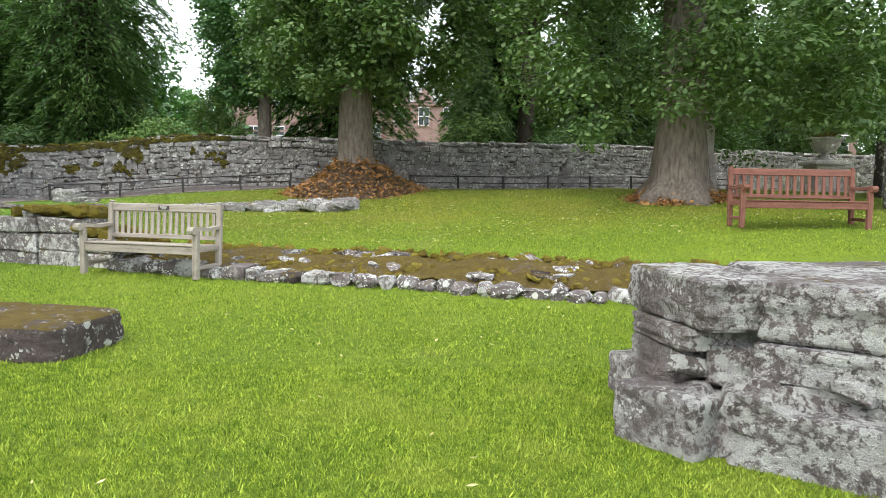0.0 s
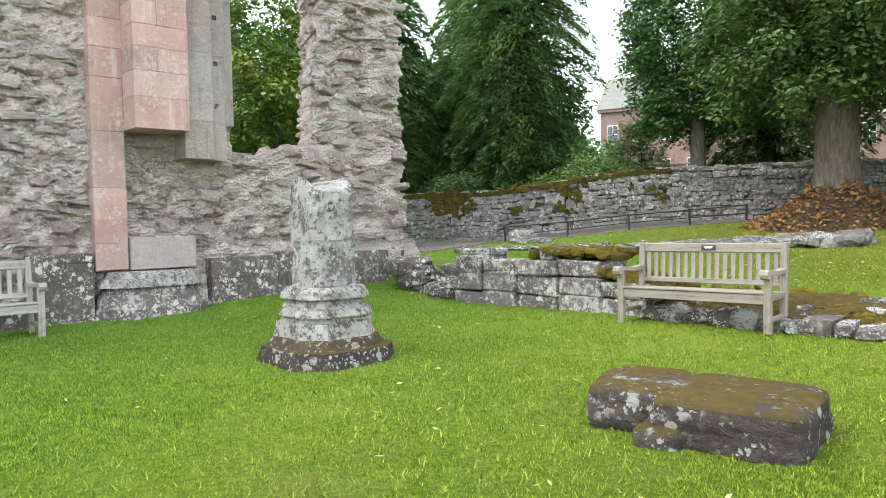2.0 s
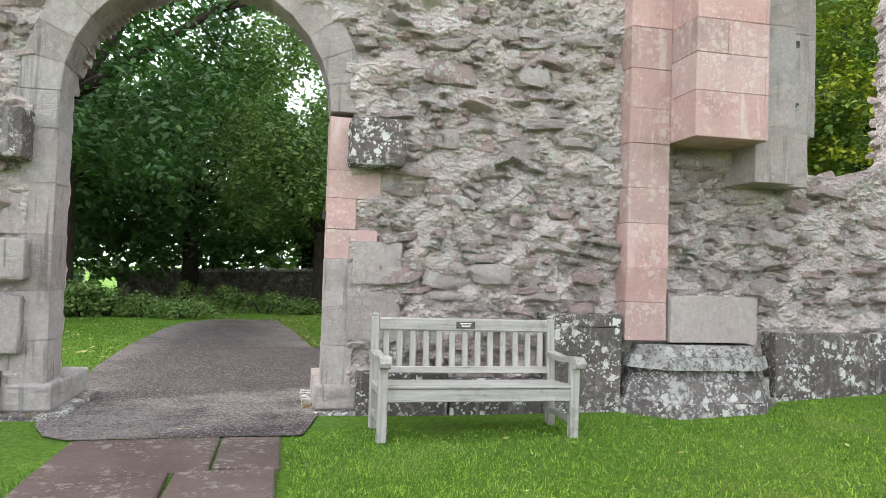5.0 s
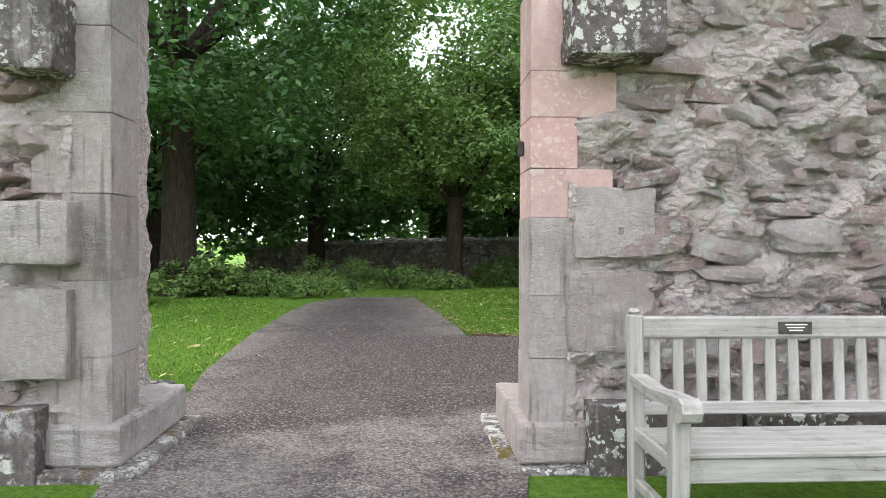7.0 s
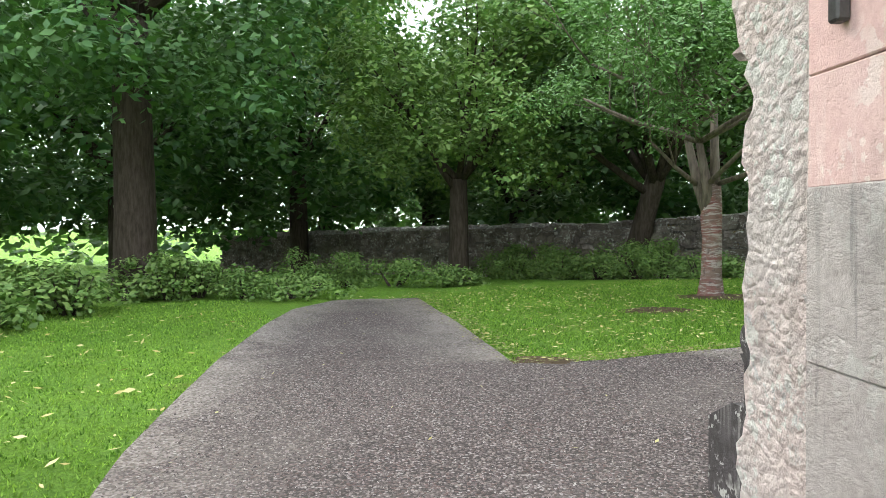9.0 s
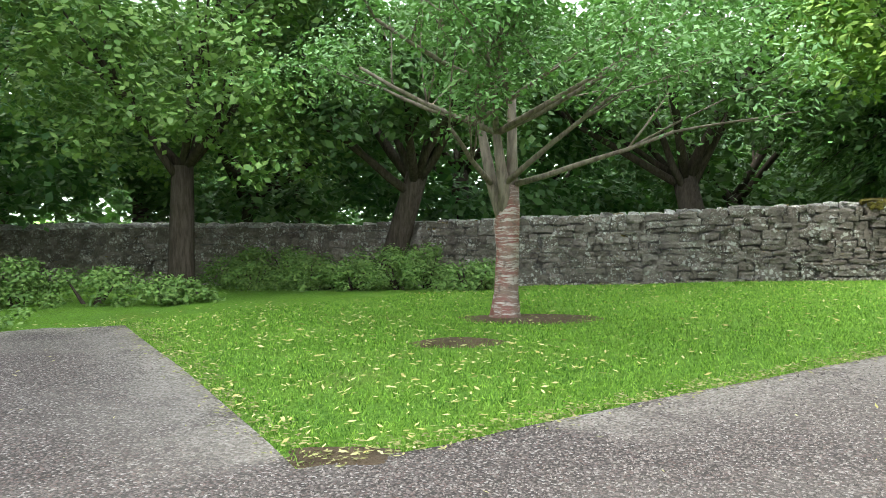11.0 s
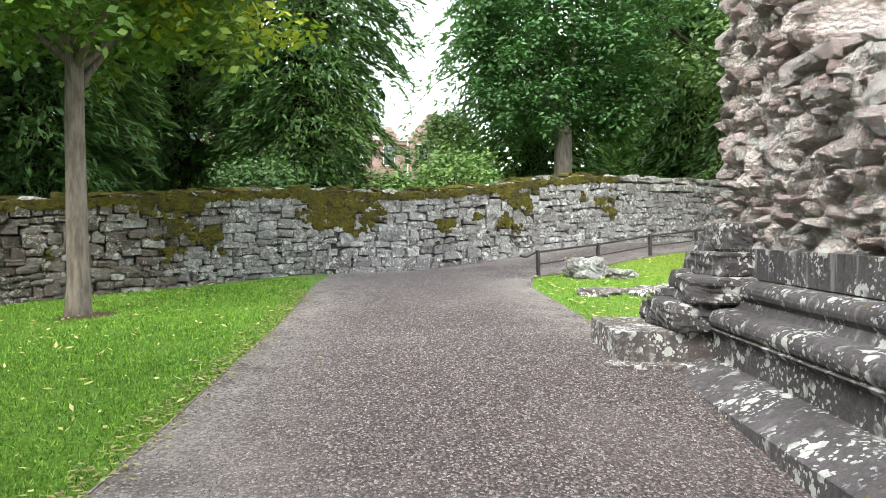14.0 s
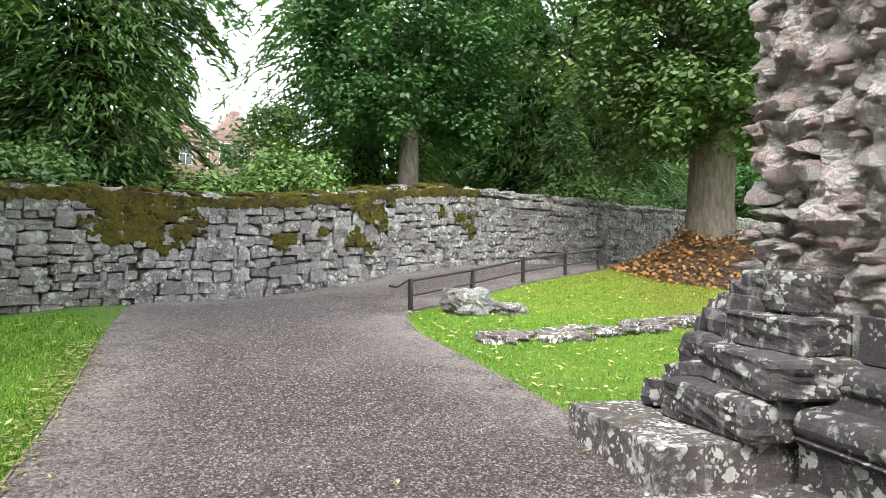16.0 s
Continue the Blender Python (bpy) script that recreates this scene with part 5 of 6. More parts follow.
def broadleaf(name, x, y, seed, label, trunk_h, trunk_r, crown_c, crown_r, leafmat, bark, clumps, per, leaf, clump_r, flare=1.5, limbs=6, low_hang=0.0, lean=(0, 0), base=None, group="", skirt=0.0):
    """A broadleaved tree: flared trunk, forking limbs, and a crown of clumped leaves with gaps."""
    z = hz(x, y) if base is None else base
    t = thing(name, pose(x, y, z), label, "tree", group)
    r = random.Random(seed)
    rng = np.random.default_rng(seed)
    top = trunk_h
    pts = [(0, 0, -0.15), (0, 0, 0.12), (0.01, 0, 0.45), (lean[0] * 0.2, lean[1] * 0.2, 0.3 * top), (lean[0] * 0.6, lean[1] * 0.6, 0.65 * top), (lean[0], lean[1], top)]
    v, f = tube(pts, [trunk_r * flare * 1.25, trunk_r * flare, trunk_r * (1 + (flare - 1) * 0.35), trunk_r * 1.03, trunk_r * 0.95, trunk_r * 0.85], 18)
    w = np.arctan2(v[:, 1], v[:, 0])
    low = np.clip(1 - v[:, 2] / 0.9, 0, 1) * (flare - 1)
    k = 1 + 0.25 * low * np.sin(5 * w + seed) + 0.04 * np.sin(3 * w + 2 * v[:, 2])
    v[:, 0] *= k
    v[:, 1] *= k
    part("trunk", mesh_of("trunk", v, f, bark, True), t)
    pieces, ends = [], []
    for k in range(limbs):
        w = 2 * math.pi * (k + r.random() * 0.7) / limbs
        h = top * r.uniform(0.8, 1.0)
        limb(r, (lean[0] * h / top, lean[1] * h / top, h), (math.cos(w), math.sin(w), r.uniform(0.5, 1.6)), crown_r[0] * r.uniform(0.6, 0.95), trunk_r * r.uniform(0.3, 0.5), 1, pieces, ends)
    v, f = joined(pieces)
    tagged(part("branch", mesh_of("branch", v, f, bark, True), t), kind="stuff")
    cs = []
    while len(cs) < clumps:
        d = rng.normal(size=3)
        d /= np.linalg.norm(d)
        q = rng.uniform(0.55, 1.0) ** 0.6
        p = d * q * np.array(crown_r)
        lump = noise.noise(Vector(d * 2.2) + Vector((seed, 0, 0)))
        p *= 1 + 0.28 * lump
        if p[2] < -crown_r[2] * 0.55:
            p[2] = -crown_r[2] * rng.uniform(0.35, 0.6)
            p[2] -= low_hang * (np.hypot(p[0], p[1]) / crown_r[0])
        cs.append(p + np.array(crown_c))
    cs += [np.array(e) for e in ends]
    if skirt:
        for k in range(60):
            w, q = rng.uniform(0, 6.28), rng.uniform(0.45, 1.7)
            cs.append(np.array([q * math.cos(w), q * math.sin(w), skirt + 0.35 * q + (trunk_h + 0.5 - skirt) * rng.random()]))
    v, n = leaf_cards(cs, rng.uniform(0.6, 1.25, len(cs)) * clump_r, per, leaf, rng, 0.45 if low_hang else 0.2)
    part("crown", quads_mesh("crown", v, n, 4, leafmat), t)
    return t


def conifer(name, x, y, seed, label, tall, spread, mat, first=0.4, tiers=26, per=11, leaf=0.5, base=None, fan=60, group=""):
    """A cypress: drooping flat sprays on layered boughs round a straight stem."""
    z = hz(x, y) if base is None else base
    t = thing(name, pose(x, y, z), label, "tree", group)
    r = random.Random(seed)
    rng = np.random.default_rng(seed)
    v, f = tube([(0, 0, -0.2), (0, 0, tall * 0.5), (0, 0, tall)], [spread * 0.08, spread * 0.05, 0.02], 10)
    part("trunk", mesh_of("trunk", v, f, BARKDK, True), t)
    allv, total, boughs = [], 0, []
    for k in range(tiers):
        q = k / tiers
        h = first + (tall - first) * q
        L = spread * (1 - q) ** 0.75 * (0.2 + 0.8 * min(1, (q + 0.03) * 2.3))
        for j in range(per):
            w = 2 * math.pi * (j + r.random()) / per + k
            lb = L * r.uniform(0.7, 1.12)
            dx, dy = math.cos(w), math.sin(w)
            pts = [(dx * lb * a, dy * lb * a, h + 0.16 * lb * math.sin(a * 3.0) - 0.32 * lb * a * a) for a in (0.05, 0.4, 0.75, 1.0)]
            boughs.append(tube(pts, [0.05, 0.035, 0.02, 0.008], 4))
            m = fan
            a = rng.random(m) ** 0.7
            a = 0.18 + 0.86 * a
            side = rng.normal(size=m) * (0.26 * lb * (1.15 - a) + 0.08)
            px = dx * lb * a - dy * side
            py = dy * lb * a + dx * side
            pz = h + 0.16 * lb * np.sin(a * 3.0) - 0.32 * lb * a * a - 0.35 * np.abs(side) + rng.normal(size=m) * 0.09
            c = np.stack([px, py, pz], 1)
            out = np.stack([dx + 0.5 * rng.normal(size=m), dy + 0.5 * rng.normal(size=m), -0.55 + 0.35 * rng.normal(size=m)], 1)
            out /= np.linalg.norm(out, axis=1, keepdims=True)
            b = np.cross(out, rng.normal(size=(m, 3)) * 0.5 + np.array([0, 0, 1.0]))
            b /= np.linalg.norm(b, axis=1, keepdims=True) + 1e-9
            s = leaf * rng.uniform(0.5, 1.2, m)[:, None]
            allv.append(np.stack([c - out * s * 0.45, c + b * s * 0.11, c + out * s * 0.6, c - b * s * 0.11], 1).reshape(-1, 3))
            total += m
    v, f = joined(boughs)
    tagged(part("branch", mesh_of("branch", v, f, BARKDK), t), kind="stuff")
    part("crown", quads_mesh("crown", np.concatenate(allv), total, 4, mat), t)
    return t



def shrub(name, x, y, seed, label, rad, tall, mat, clumps, per, leaf, clump_r=0.4, group=""):
    """A bush that is leafy down to the ground."""
    t = thing(name, pose(x, y, hz(x, y)), label, "shrub", group)
    rng = np.random.default_rng(seed)
    r = random.Random(seed)
    stems = []
    for k in range(5):
        w = r.uniform(0, 6.28)
        stems.append(tube([(0.1 * math.cos(w), 0.1 * math.sin(w), -0.05), (rad * 0.4 * math.cos(w), rad * 0.4 * math.sin(w), tall * 0.75)], [0.03 + 0.01 * rad, 0.01], 5))
    v, f = joined(stems)
    tagged(part("branch", mesh_of("branch", v, f, BARKDK), t), kind="stuff")
    cs = []
    for k in range(clumps):
        w, q, h = rng.uniform(0, 6.28), rng.random() ** 0.5, rng.random()
        edge = rad * (1 - 0.55 * h ** 2) * (1 + 0.3 * noise.noise(Vector((math.cos(w) * 1.5, math.sin(w) * 1.5, h * 2 + seed))))
        cs.append((q * edge * math.cos(w), q * edge * math.sin(w), clump_r * 0.4 + h * (tall - clump_r * 0.5)))
    v, n = leaf_cards(cs, clump_r * rng.uniform(0.7, 1.3, clumps), per, leaf, rng, 0.1)
    v[:, 2] = np.maximum(v[:, 2], 0.01)
    part("crown", quads_mesh("crown", v, n, 4, mat), t)
    return t


def litter_mound(x, y, rad, tall, seed, label):
    """Brown fallen leaves banked up round a trunk."""
    t = thing("leaf_mound", pose(x, y, hz(x, y)), label, "leaf litter")
    rng = np.random.default_rng(seed)
    n, m = 40, 12
    vs, fs = [], []
    for i in range(m + 1):
        q = i / m
        for k in range(n):
            w = 2 * math.pi * k / n
            e = rad * q * (1 + 0.2 * noise.noise(Vector((math.cos(w) * 1.3, math.sin(w) * 1.3, seed))))
            px, py = e * math.cos(w), e * math.sin(w)
            vs.append((px, py, hz(x + px, y + py) - hz(x, y) + tall * (1 - q) ** 1.5 * (1 + 0.25 * noise.noise(Vector((px * 3, py * 3, 0)))) + 0.012 * (1 - q) - 0.02 * q ** 8))
    for i in range(m):
        for k in range(n):
            fs.append([i * n + k, i * n + (k + 1) % n, (i + 1) * n + (k + 1) % n, (i + 1) * n + k])
    part("mound", mesh_of("mound", vs, fs, EARTH, True), t)
    v = np.array(vs)
    pick = rng.integers(n * 1, len(v), 5200)
    c = v[pick] + rng.normal(size=(5200, 3)) * np.array([0.09, 0.09, 0.02]) + np.array([0, 0, 0.025])
    lv, ln = leaf_cards(c, 0.02, 1, 0.1, rng, 0.0, 0.3, 0.7)
    tagged(part("dry_leaves", quads_mesh("dry_leaves", lv, ln, 4, LITTER), t, "dry brown fallen leaves"), kind="stuff")
    return t


# limes on the upper lawn
broadleaf("lime_tree", -2.4, 19.4, 1, "old lime tree rising from a mound of brown leaves", 4.6, 0.45, (0.4, 0, 6.3), (3.5, 3.9, 5.6), LIME, BARK, 380, 190, 0.145, 0.7, 1.5, 8, 0.9, skirt=2.7)
broadleaf("lime_tree", 5.0, 15.4, 2, "old lime tree with a wide fluted trunk on the lawn", 5.2, 0.48, (0.9, -0.2, 5.6), (4.8, 4.4, 5.8), LIME, BARK, 460, 180, 0.13, 0.72, 1.75, 8, 1.3, skirt=2.9)
broadleaf("lime_tree", 13.5, 18.5, 3, "lime tree with grey bark beside a stone urn", 4.2, 0.42, (-0.6, 0, 5.9), (5.4, 5.0, 5.6), LIME, BARK, 300, 120, 0.16, 0.8, 1.4, 7, 1.2)
litter_mound(-2.4, 19.4, 2.0, 1.15, 3, "mound of dry brown leaves banked round the lime trunk")
litter_mound(5.0, 15.4, 1.05, 0.5, 4, "dry brown leaves caught among the roots of the lime")
# behind the boundary wall
conifer("cypress_tree", -12.8, 26.0, 5, "broad dark cypress with drooping sprays behind the wall", 17.0, 4.5, CYPRESS, 0.6, 34, 13, 0.24, fan=300)
conifer("cypress_tree", -18.6, 25.0, 6, "dark cypress tree behind the boundary wall", 15.0, 4.6, CYPRESS, 0.6, 28, 12, 0.28, fan=240)
broadleaf("holly_tree", -6.2, 24.9, 7, "dense broadleaved evergreen behind the wall", 3.6, 0.24, (0.3, 0.8, 6.4), (2.8, 2.6, 5.8), BEECH, BARK, 460, 150, 0.14, 0.62, 1.2, 6)
conifer("pine_tree", -4.5, 30.0, 8, "mid green conifer behind the boundary wall", 16.0, 6.2, CYPRESS, 0.3, 26, 11, 0.34, fan=150)
broadleaf("ash_tree", 3.2, 29.0, 9, "tall dark-stemmed tree behind the boundary wall", 7.0, 0.36, (0, 0, 11.5), (5.4, 5.0, 5.6), BEECH, BARKDK, 260, 85, 0.24, 1.0, 1.2, 7, 1.2)
for k, (x, y, sp, tl) in enumerate(((2.2, 30.2, 3.6, 9.5), (6.6, 30.8, 4.0, 10.5), (11.4, 33.5, 4.6, 12.0), (17.5, 36.0, 5.0, 12.0), (2.8, 34.0, 4.6, 12.0), (1.2, 27.2, 1.9, 5.0))):
    conifer("yew_tree", x, y, 70 + k, "dark evergreen beyond the boundary wall", tl, sp, YEW if k % 2 else CYPRESS, 0.1, 22, 11, 0.44, fan=95, group="evergreens beyond the wall")
for k, (x, y, rr, tl, mat) in enumerate(((-9.4, 24.2, 1.5, 2.3, NETTLE), (-11.0, 24.6, 1.3, 2.0, NETTLE), (-3.4, 25.6, 1.4, 1.6, NETTLE), (1.2, 26.6, 1.6, 2.6, NETTLE), (4.8, 27.8, 1.8, 2.4, YEW), (9.0, 29.0, 2.0, 2.6, YEW), (-14.2, 23.6, 1.4, 2.2, YEW))):
    shrub("shrub", x, y, 90 + k, "leafy green shrub behind the boundary wall", rr, tl, mat, 90, 110, 0.11, 0.5, "shrubs behind the wall")
for k, (x, y, h) in enumerate(((26, 36, 9), (33, 30, 9), (24, 22, 8), (40, 20, 10), (-36, 48, 9), (-27, 44, 9), (12, 46, 9), (20, 48, 9), (-30, 62, 9), (-26, 72, 9))):
    broadleaf("beech_tree", x, y, 110 + k, "tall woodland tree in full leaf", 3.0, 0.34, (0, 0, h * 0.6), (5.4, 5.0, h * 0.6), BEECH, BARKDK, 170, 60, 0.4, 1.3, 1.2, 6, 1.0, group="woodland trees")
conifer("cypress_tree", -15.8, 29.5, 12, "dark cypress standing behind two others", 16.0, 4.2, CYPRESS, 0.6, 24, 11, 0.32, fan=150)
shrub("shrub", -8.7, 27.4, 98, "tall leafy shrub before the mansion", 1.5, 3.6, NETTLE, 120, 70, 0.13, 0.5)


# west of the path
def cherry():
    x, y = -20.35, 11.6
    t = thing("cherry_tree", pose(x, y, hz(x, y)), "cherry tree with banded red bark on the lawn", "tree")
    r = random.Random(77)
    rng = np.random.default_rng(77)
    v, f = tube([(0, 0, -0.1), (0, 0, 0.08), (0.01, 0, 0.35), (0.02, 0, 0.9), (0.0, 0, 1.25), (0.03, 0.02, 1.5), (0.05, 0.04, 1.75)], [0.25, 0.2, 0.16, 0.148, 0.168, 0.13, 0.085], 14)
    part("trunk", mesh_of("trunk", v, f, CHERRY, True), t)
    rx, ry = 0.769, 0.639
    pieces, ends = [], []
    for a, b, lean, top in ((-0.45, 0.1, 1.0, 2.6), (0.12, 0.0, 0.3, 2.9), (0.02, -0.25, 0.25, 2.4)):
        p = [(0, 0, 1.2), (rx * a * 0.5, ry * a * 0.5 + b * 0.4, 1.75), (rx * a * lean, ry * a * lean + b, top)]
        pieces.append(tube(p, [0.115, 0.08, 0.055], 9))
        for k in range(5):
            w = r.uniform(0, 6.28)
            limb(r, p[2] if k else p[1], (math.cos(w), math.sin(w), r.uniform(0.2, 0.7)), r.uniform(1.4, 2.3), 0.045, 2, pieces, ends, 0.7, 0.05, 5, 3)
    v, f = joined(pieces)
    tagged(part("branch", mesh_of("branch", v, f, BARK, True), t), kind="stuff")
    cs = [np.array(e) + rng.normal(size=3) * 0.15 for e in ends for _ in range(2)]
    for k in range(110):
        w, q = rng.uniform(0, 6.28), 3.9 * rng.random() ** 0.5
        cs.append(np.array([q * math.cos(w), q * math.sin(w), 2.9 + 0.8 * rng.random() + 0.4 * math.sin(3 * w) - 0.035 * q * q + 1.3 * rng.random()]))
    v, n = leaf_cards(cs, 0.42 * rng.uniform(0.7, 1.3, len(cs)), 34, 0.085, rng, 0.5, 0.6, 0.42)
    part("crown", quads_mesh("crown", v, n, 4, CHERRYLEAF), t)


cherry()
young = broadleaf("young_tree", -16.8, 17.3, 15, "young slim-stemmed tree on the lawn before the wall", 3.2, 0.115, (0, 0, 6.0), (2.5, 2.5, 4.2), YOUNGLEAF, BARK, 330, 85, 0.15, 0.5, 1.25, 7, 0.5)
# yellow-green sprays on the crown's east side, sunlight put into their brighter colour
rng = np.random.default_rng(51)
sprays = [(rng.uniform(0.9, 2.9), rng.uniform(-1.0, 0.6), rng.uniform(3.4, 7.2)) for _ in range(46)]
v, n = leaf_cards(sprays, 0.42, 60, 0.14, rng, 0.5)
part("turning_leaves", quads_mesh("turning_leaves", v, n, 4, YELLOWGREEN), young, "yellow-green leaves on the east side, sunlit in their colour")
# woods beyond the arch
broadleaf("yew_tree", -26.8, 15.2, 16, "spreading yew with a leaning dark trunk by the wall", 2.6, 0.28, (0, 0, 5.6), (4.4, 4.0, 3.2), YEW, BARKDK, 260, 80, 0.22, 0.75, 1.3, 9, 0.5, (0.7, 0.2))
broadleaf("yew_tree", -22.6, 22.4, 17, "dark yew with arching limbs behind the wall", 2.6, 0.34, (0, 0, 5.8), (5.2, 4.0, 3.2), YEW, BARKDK, 300, 80, 0.22, 0.8, 1.3, 10, 0.5, (-0.7, 0.2))
broadleaf("beech_tree", -28.0, 3.4, 18, "tall dark woodland tree beside the path", 6.0, 0.4, (0, 0, 8.4), (5.0, 5.0, 6.0), BEECH, BARKDK, 360, 90, 0.22, 0.9, 1.3, 8, 1.6)
broadleaf("willow_tree", -28.4, 11.0, 19, "pale green tree at the edge of the wood", 2.6, 0.25, (0, 0, 6.2), (3.8, 3.6, 4.6), NETTLE, BARKDK, 300, 90, 0.17, 0.75, 1.2, 7, 1.2)
wood = ((-35, -6, 8), (-37, 3, 9), (-38, 9, 9), (-36, 17, 8), (-31, 22, 8), (-30, -5, 8), (-25, 30, 9), (-32, 29, 9), (-44, -3, 10), (-46, 12, 10), (-42, 23, 10), (-33, -13, 9), (-24, -11, 9), (-17, 33, 8), (-19, -13, 9), (-45, 4, 10), (-40, 15, 15))
for k, (x, y, h) in enumerate(wood):
    broadleaf("beech_tree", x, y, 30 + k, "dark woodland tree in full leaf", 2.6 + (k % 3), 0.32, (0, 0, h * 0.62), (4.8, 4.8, h * 0.6), BEECH if k % 3 else YEW, BARKDK, 170, 62, 0.36, 1.15, 1.2, 6, 1.0, group="woodland trees")
for k in range(26):
    q = k / 25
    x, y = -24.0 - 9.5 * q + 0.6 * math.sin(k * 2.1), 15.9 - 3.6 * q - 0.9 + 0.5 * math.cos(k * 1.7)
    if k > 15:
        x, y = -25.2 - (k % 5) * 0.9, 9.6 - (k - 16) * 0.85
    shrub("undergrowth", x, y, 140 + k, "leafy undergrowth of nettles and saplings", 0.6 + 0.25 * (k % 3), 0.4 + 0.16 * (k % 4), NETTLE, 26, 90, 0.08, 0.24, "undergrowth")
for k, (x, y) in enumerate(((-24.6, 2.4), (-25.6, 1.4), (-23.0, 1.0), (-21.0, 0.4), (-19.0, -0.4), (-26.8, 4.0))):
    shrub("undergrowth", x, y, 190 + k, "dark leafy undergrowth at the wood's edge", 0.9, 0.8, NETTLE, 34, 44, 0.13, 0.3, "undergrowth")


# ---- far woods, closing the view all round ----
def far_wood(x, y, wide, deep, tall, rz, seed, mat):
    rng = np.random.default_rng(seed)
    n = int(wide * 9)
    cs = []
    for k in range(n):
        a = rng.uniform(-0.5, 0.5)
        top = tall * (0.72 + 0.28 * noise.noise(Vector((a * wide * 0.22, seed, 0))) + 0.14 * noise.noise(Vector((a * wide * 0.7, seed, 3))))
        cs.append((a * wide, rng.uniform(-0.5, 0.5) * deep, top * rng.random() ** 0.8))
    v, m = leaf_cards(cs, 1.5 * rng.uniform(0.7, 1.2, n), 34, 0.75, rng, 0.2)
    v[:, 2] = np.maximum(v[:, 2], -0.5)
    ob = tagged(new("far_wood", quads_mesh("far_wood", v, m, 4, mat)), "distant dark green woodland closing the view", "woodland", kind="stuff")
    ob.matrix_basis = pose(x, y, hz(x, y), 0, 0, rz)


for k, (x, y, w, rz, tl) in enumerate(((-58, 8, 70, 90, 19), (-50, -30, 60, 120, 14), (-52, 42, 50, 60, 17), (-34, 60, 36, 20, 12), (30, 62, 50, -20, 12), (56, 30, 60, -75, 13), (-27, 38, 22, 8, 8))):
    far_wood(x, y, w, 6, tl, rz, 300 + k, BEECH if k % 2 else YEW)


# ---- the mansion beyond the trees ----
def mansion_block(name, x0, x1, y, depth, eaves, ridge, label, rows, cols, gable=None, chimney=(), storey=None, gablets=()):
    h = thing(name, pose((x0 + x1) / 2, y, 0.5), label, "house")
    w = x1 - x0
    part("wall", box_mesh("house_wall", w, depth, eaves, REDSAND, 0.02), h, "", pose(0, depth / 2, 0))
    prof = [(-0.4, eaves), (depth + 0.4, eaves), (depth * 0.55, ridge), (depth * 0.45, ridge)]
    part("roof", profile_mesh("roof", prof, -w / 2 - 0.3, w / 2 + 0.3, SLATE), h)
    part("cornice", box_mesh("cornice", w + 0.5, 0.35, 0.3, REDSAND, 0.04), h, "", pose(0, -0.12, eaves - 0.3))
    part("string_course", box_mesh("string_course", w + 0.1, 0.16, 0.2, REDSAND, 0.03), h, "", pose(0, -0.06, eaves * 0.52))
    frame = box_mesh("window_frame", 1.0, 0.12, 1.7, WHITEPAINT, 0.02)
    pane = box_mesh("pane", 0.42, 0.05, 0.74, GLASS, 0.0)
    surround = box_mesh("surround", 1.4, 0.1, 2.1, REDSAND, 0.03)
    for i in range(rows):
        for j in range(cols):
            wx, wz = -w / 2 + w * (j + 0.5) / cols, 1.4 + i * (storey or (eaves - 1.2) / rows)
            win = part("window", surround, h, "", pose(wx, -0.02, wz - 0.2))
            part("window_frame", frame, win, "white painted sash frame", pose(0, -0.03, 0.2))
            for a in (-1, 1):
                for b in (0, 1):
                    part("pane", pane, win, "", pose(a * 0.24, -0.08, 0.26 + b * 0.82))
    for gx, gw, gh in gable or ():
        n = 6
        for k in range(n):
            part("gable_step", box_mesh("gable_step", gw * (1 - k / n), 0.74, gh / n + 0.01, REDSAND, 0.03), h, "", pose(gx, -0.1, eaves + k * gh / n))
        part("gable_wall", box_mesh("gable_wall", gw, 0.5, eaves, REDSAND, 0.02), h, "", pose(gx, -0.2, 0))
        for a in (-0.75, 0.75):
            win = part("window", surround, h, "", pose(gx + a, -0.42, eaves - 2.1))
            part("window_frame", frame, win, "white painted sash frame", pose(0, -0.03, 0.2))
            for c in (-1, 1):
                for b in (0, 1):
                    part("pane", pane, win, "", pose(c * 0.24, -0.08, 0.26 + b * 0.82))
        part("pipe", box_mesh("pipe", 0.12, 0.12, eaves, WHITEPAINT, 0.02), h, "pale rainwater pipe", pose(gx - gw / 2 - 0.15, -0.26, 0))
    for gx in gablets:
        for k in range(4):
            part("gablet_step", box_mesh("gablet_step", 1.7 * (1 - k / 4), 0.5, 0.31, REDSAND, 0.03), h, "", pose(gx, -0.1, eaves + k * 0.3))
    for cx, ch in chimney:
        c = part("chimney", box_mesh("chimney", 1.3, 0.9, ch, REDSAND, 0.05), h, "", pose(cx, depth * 0.4, ridge - 1.2))
        part("chimney_cap", box_mesh("chimney_cap", 1.6, 1.2, 0.3, REDSAND, 0.05), c, "", pose(0, 0, ch))
    return h


mansion_block("mansion_block", -21.5, -12.0, 68, 9, 11.4, 15.0, "red sandstone mansion block with slate roof and chimney", 3, 4, chimney=((-1.6, 3.2),))
mansion_block("mansion_wing", -12.0, -5.5, 69, 8, 9.0, 12.4, "pink sandstone mansion wing with white sash windows", 2, 3)
mansion_block("mansion_wing", -5.4, 6.0, 67, 8, 8.8, 10.8, "pink sandstone wing with a crow-stepped gable", 2, 5, gable=((3.7, 3.9, 2.4),), storey=5.3, gablets=(-4.56, -2.28, 0.0))
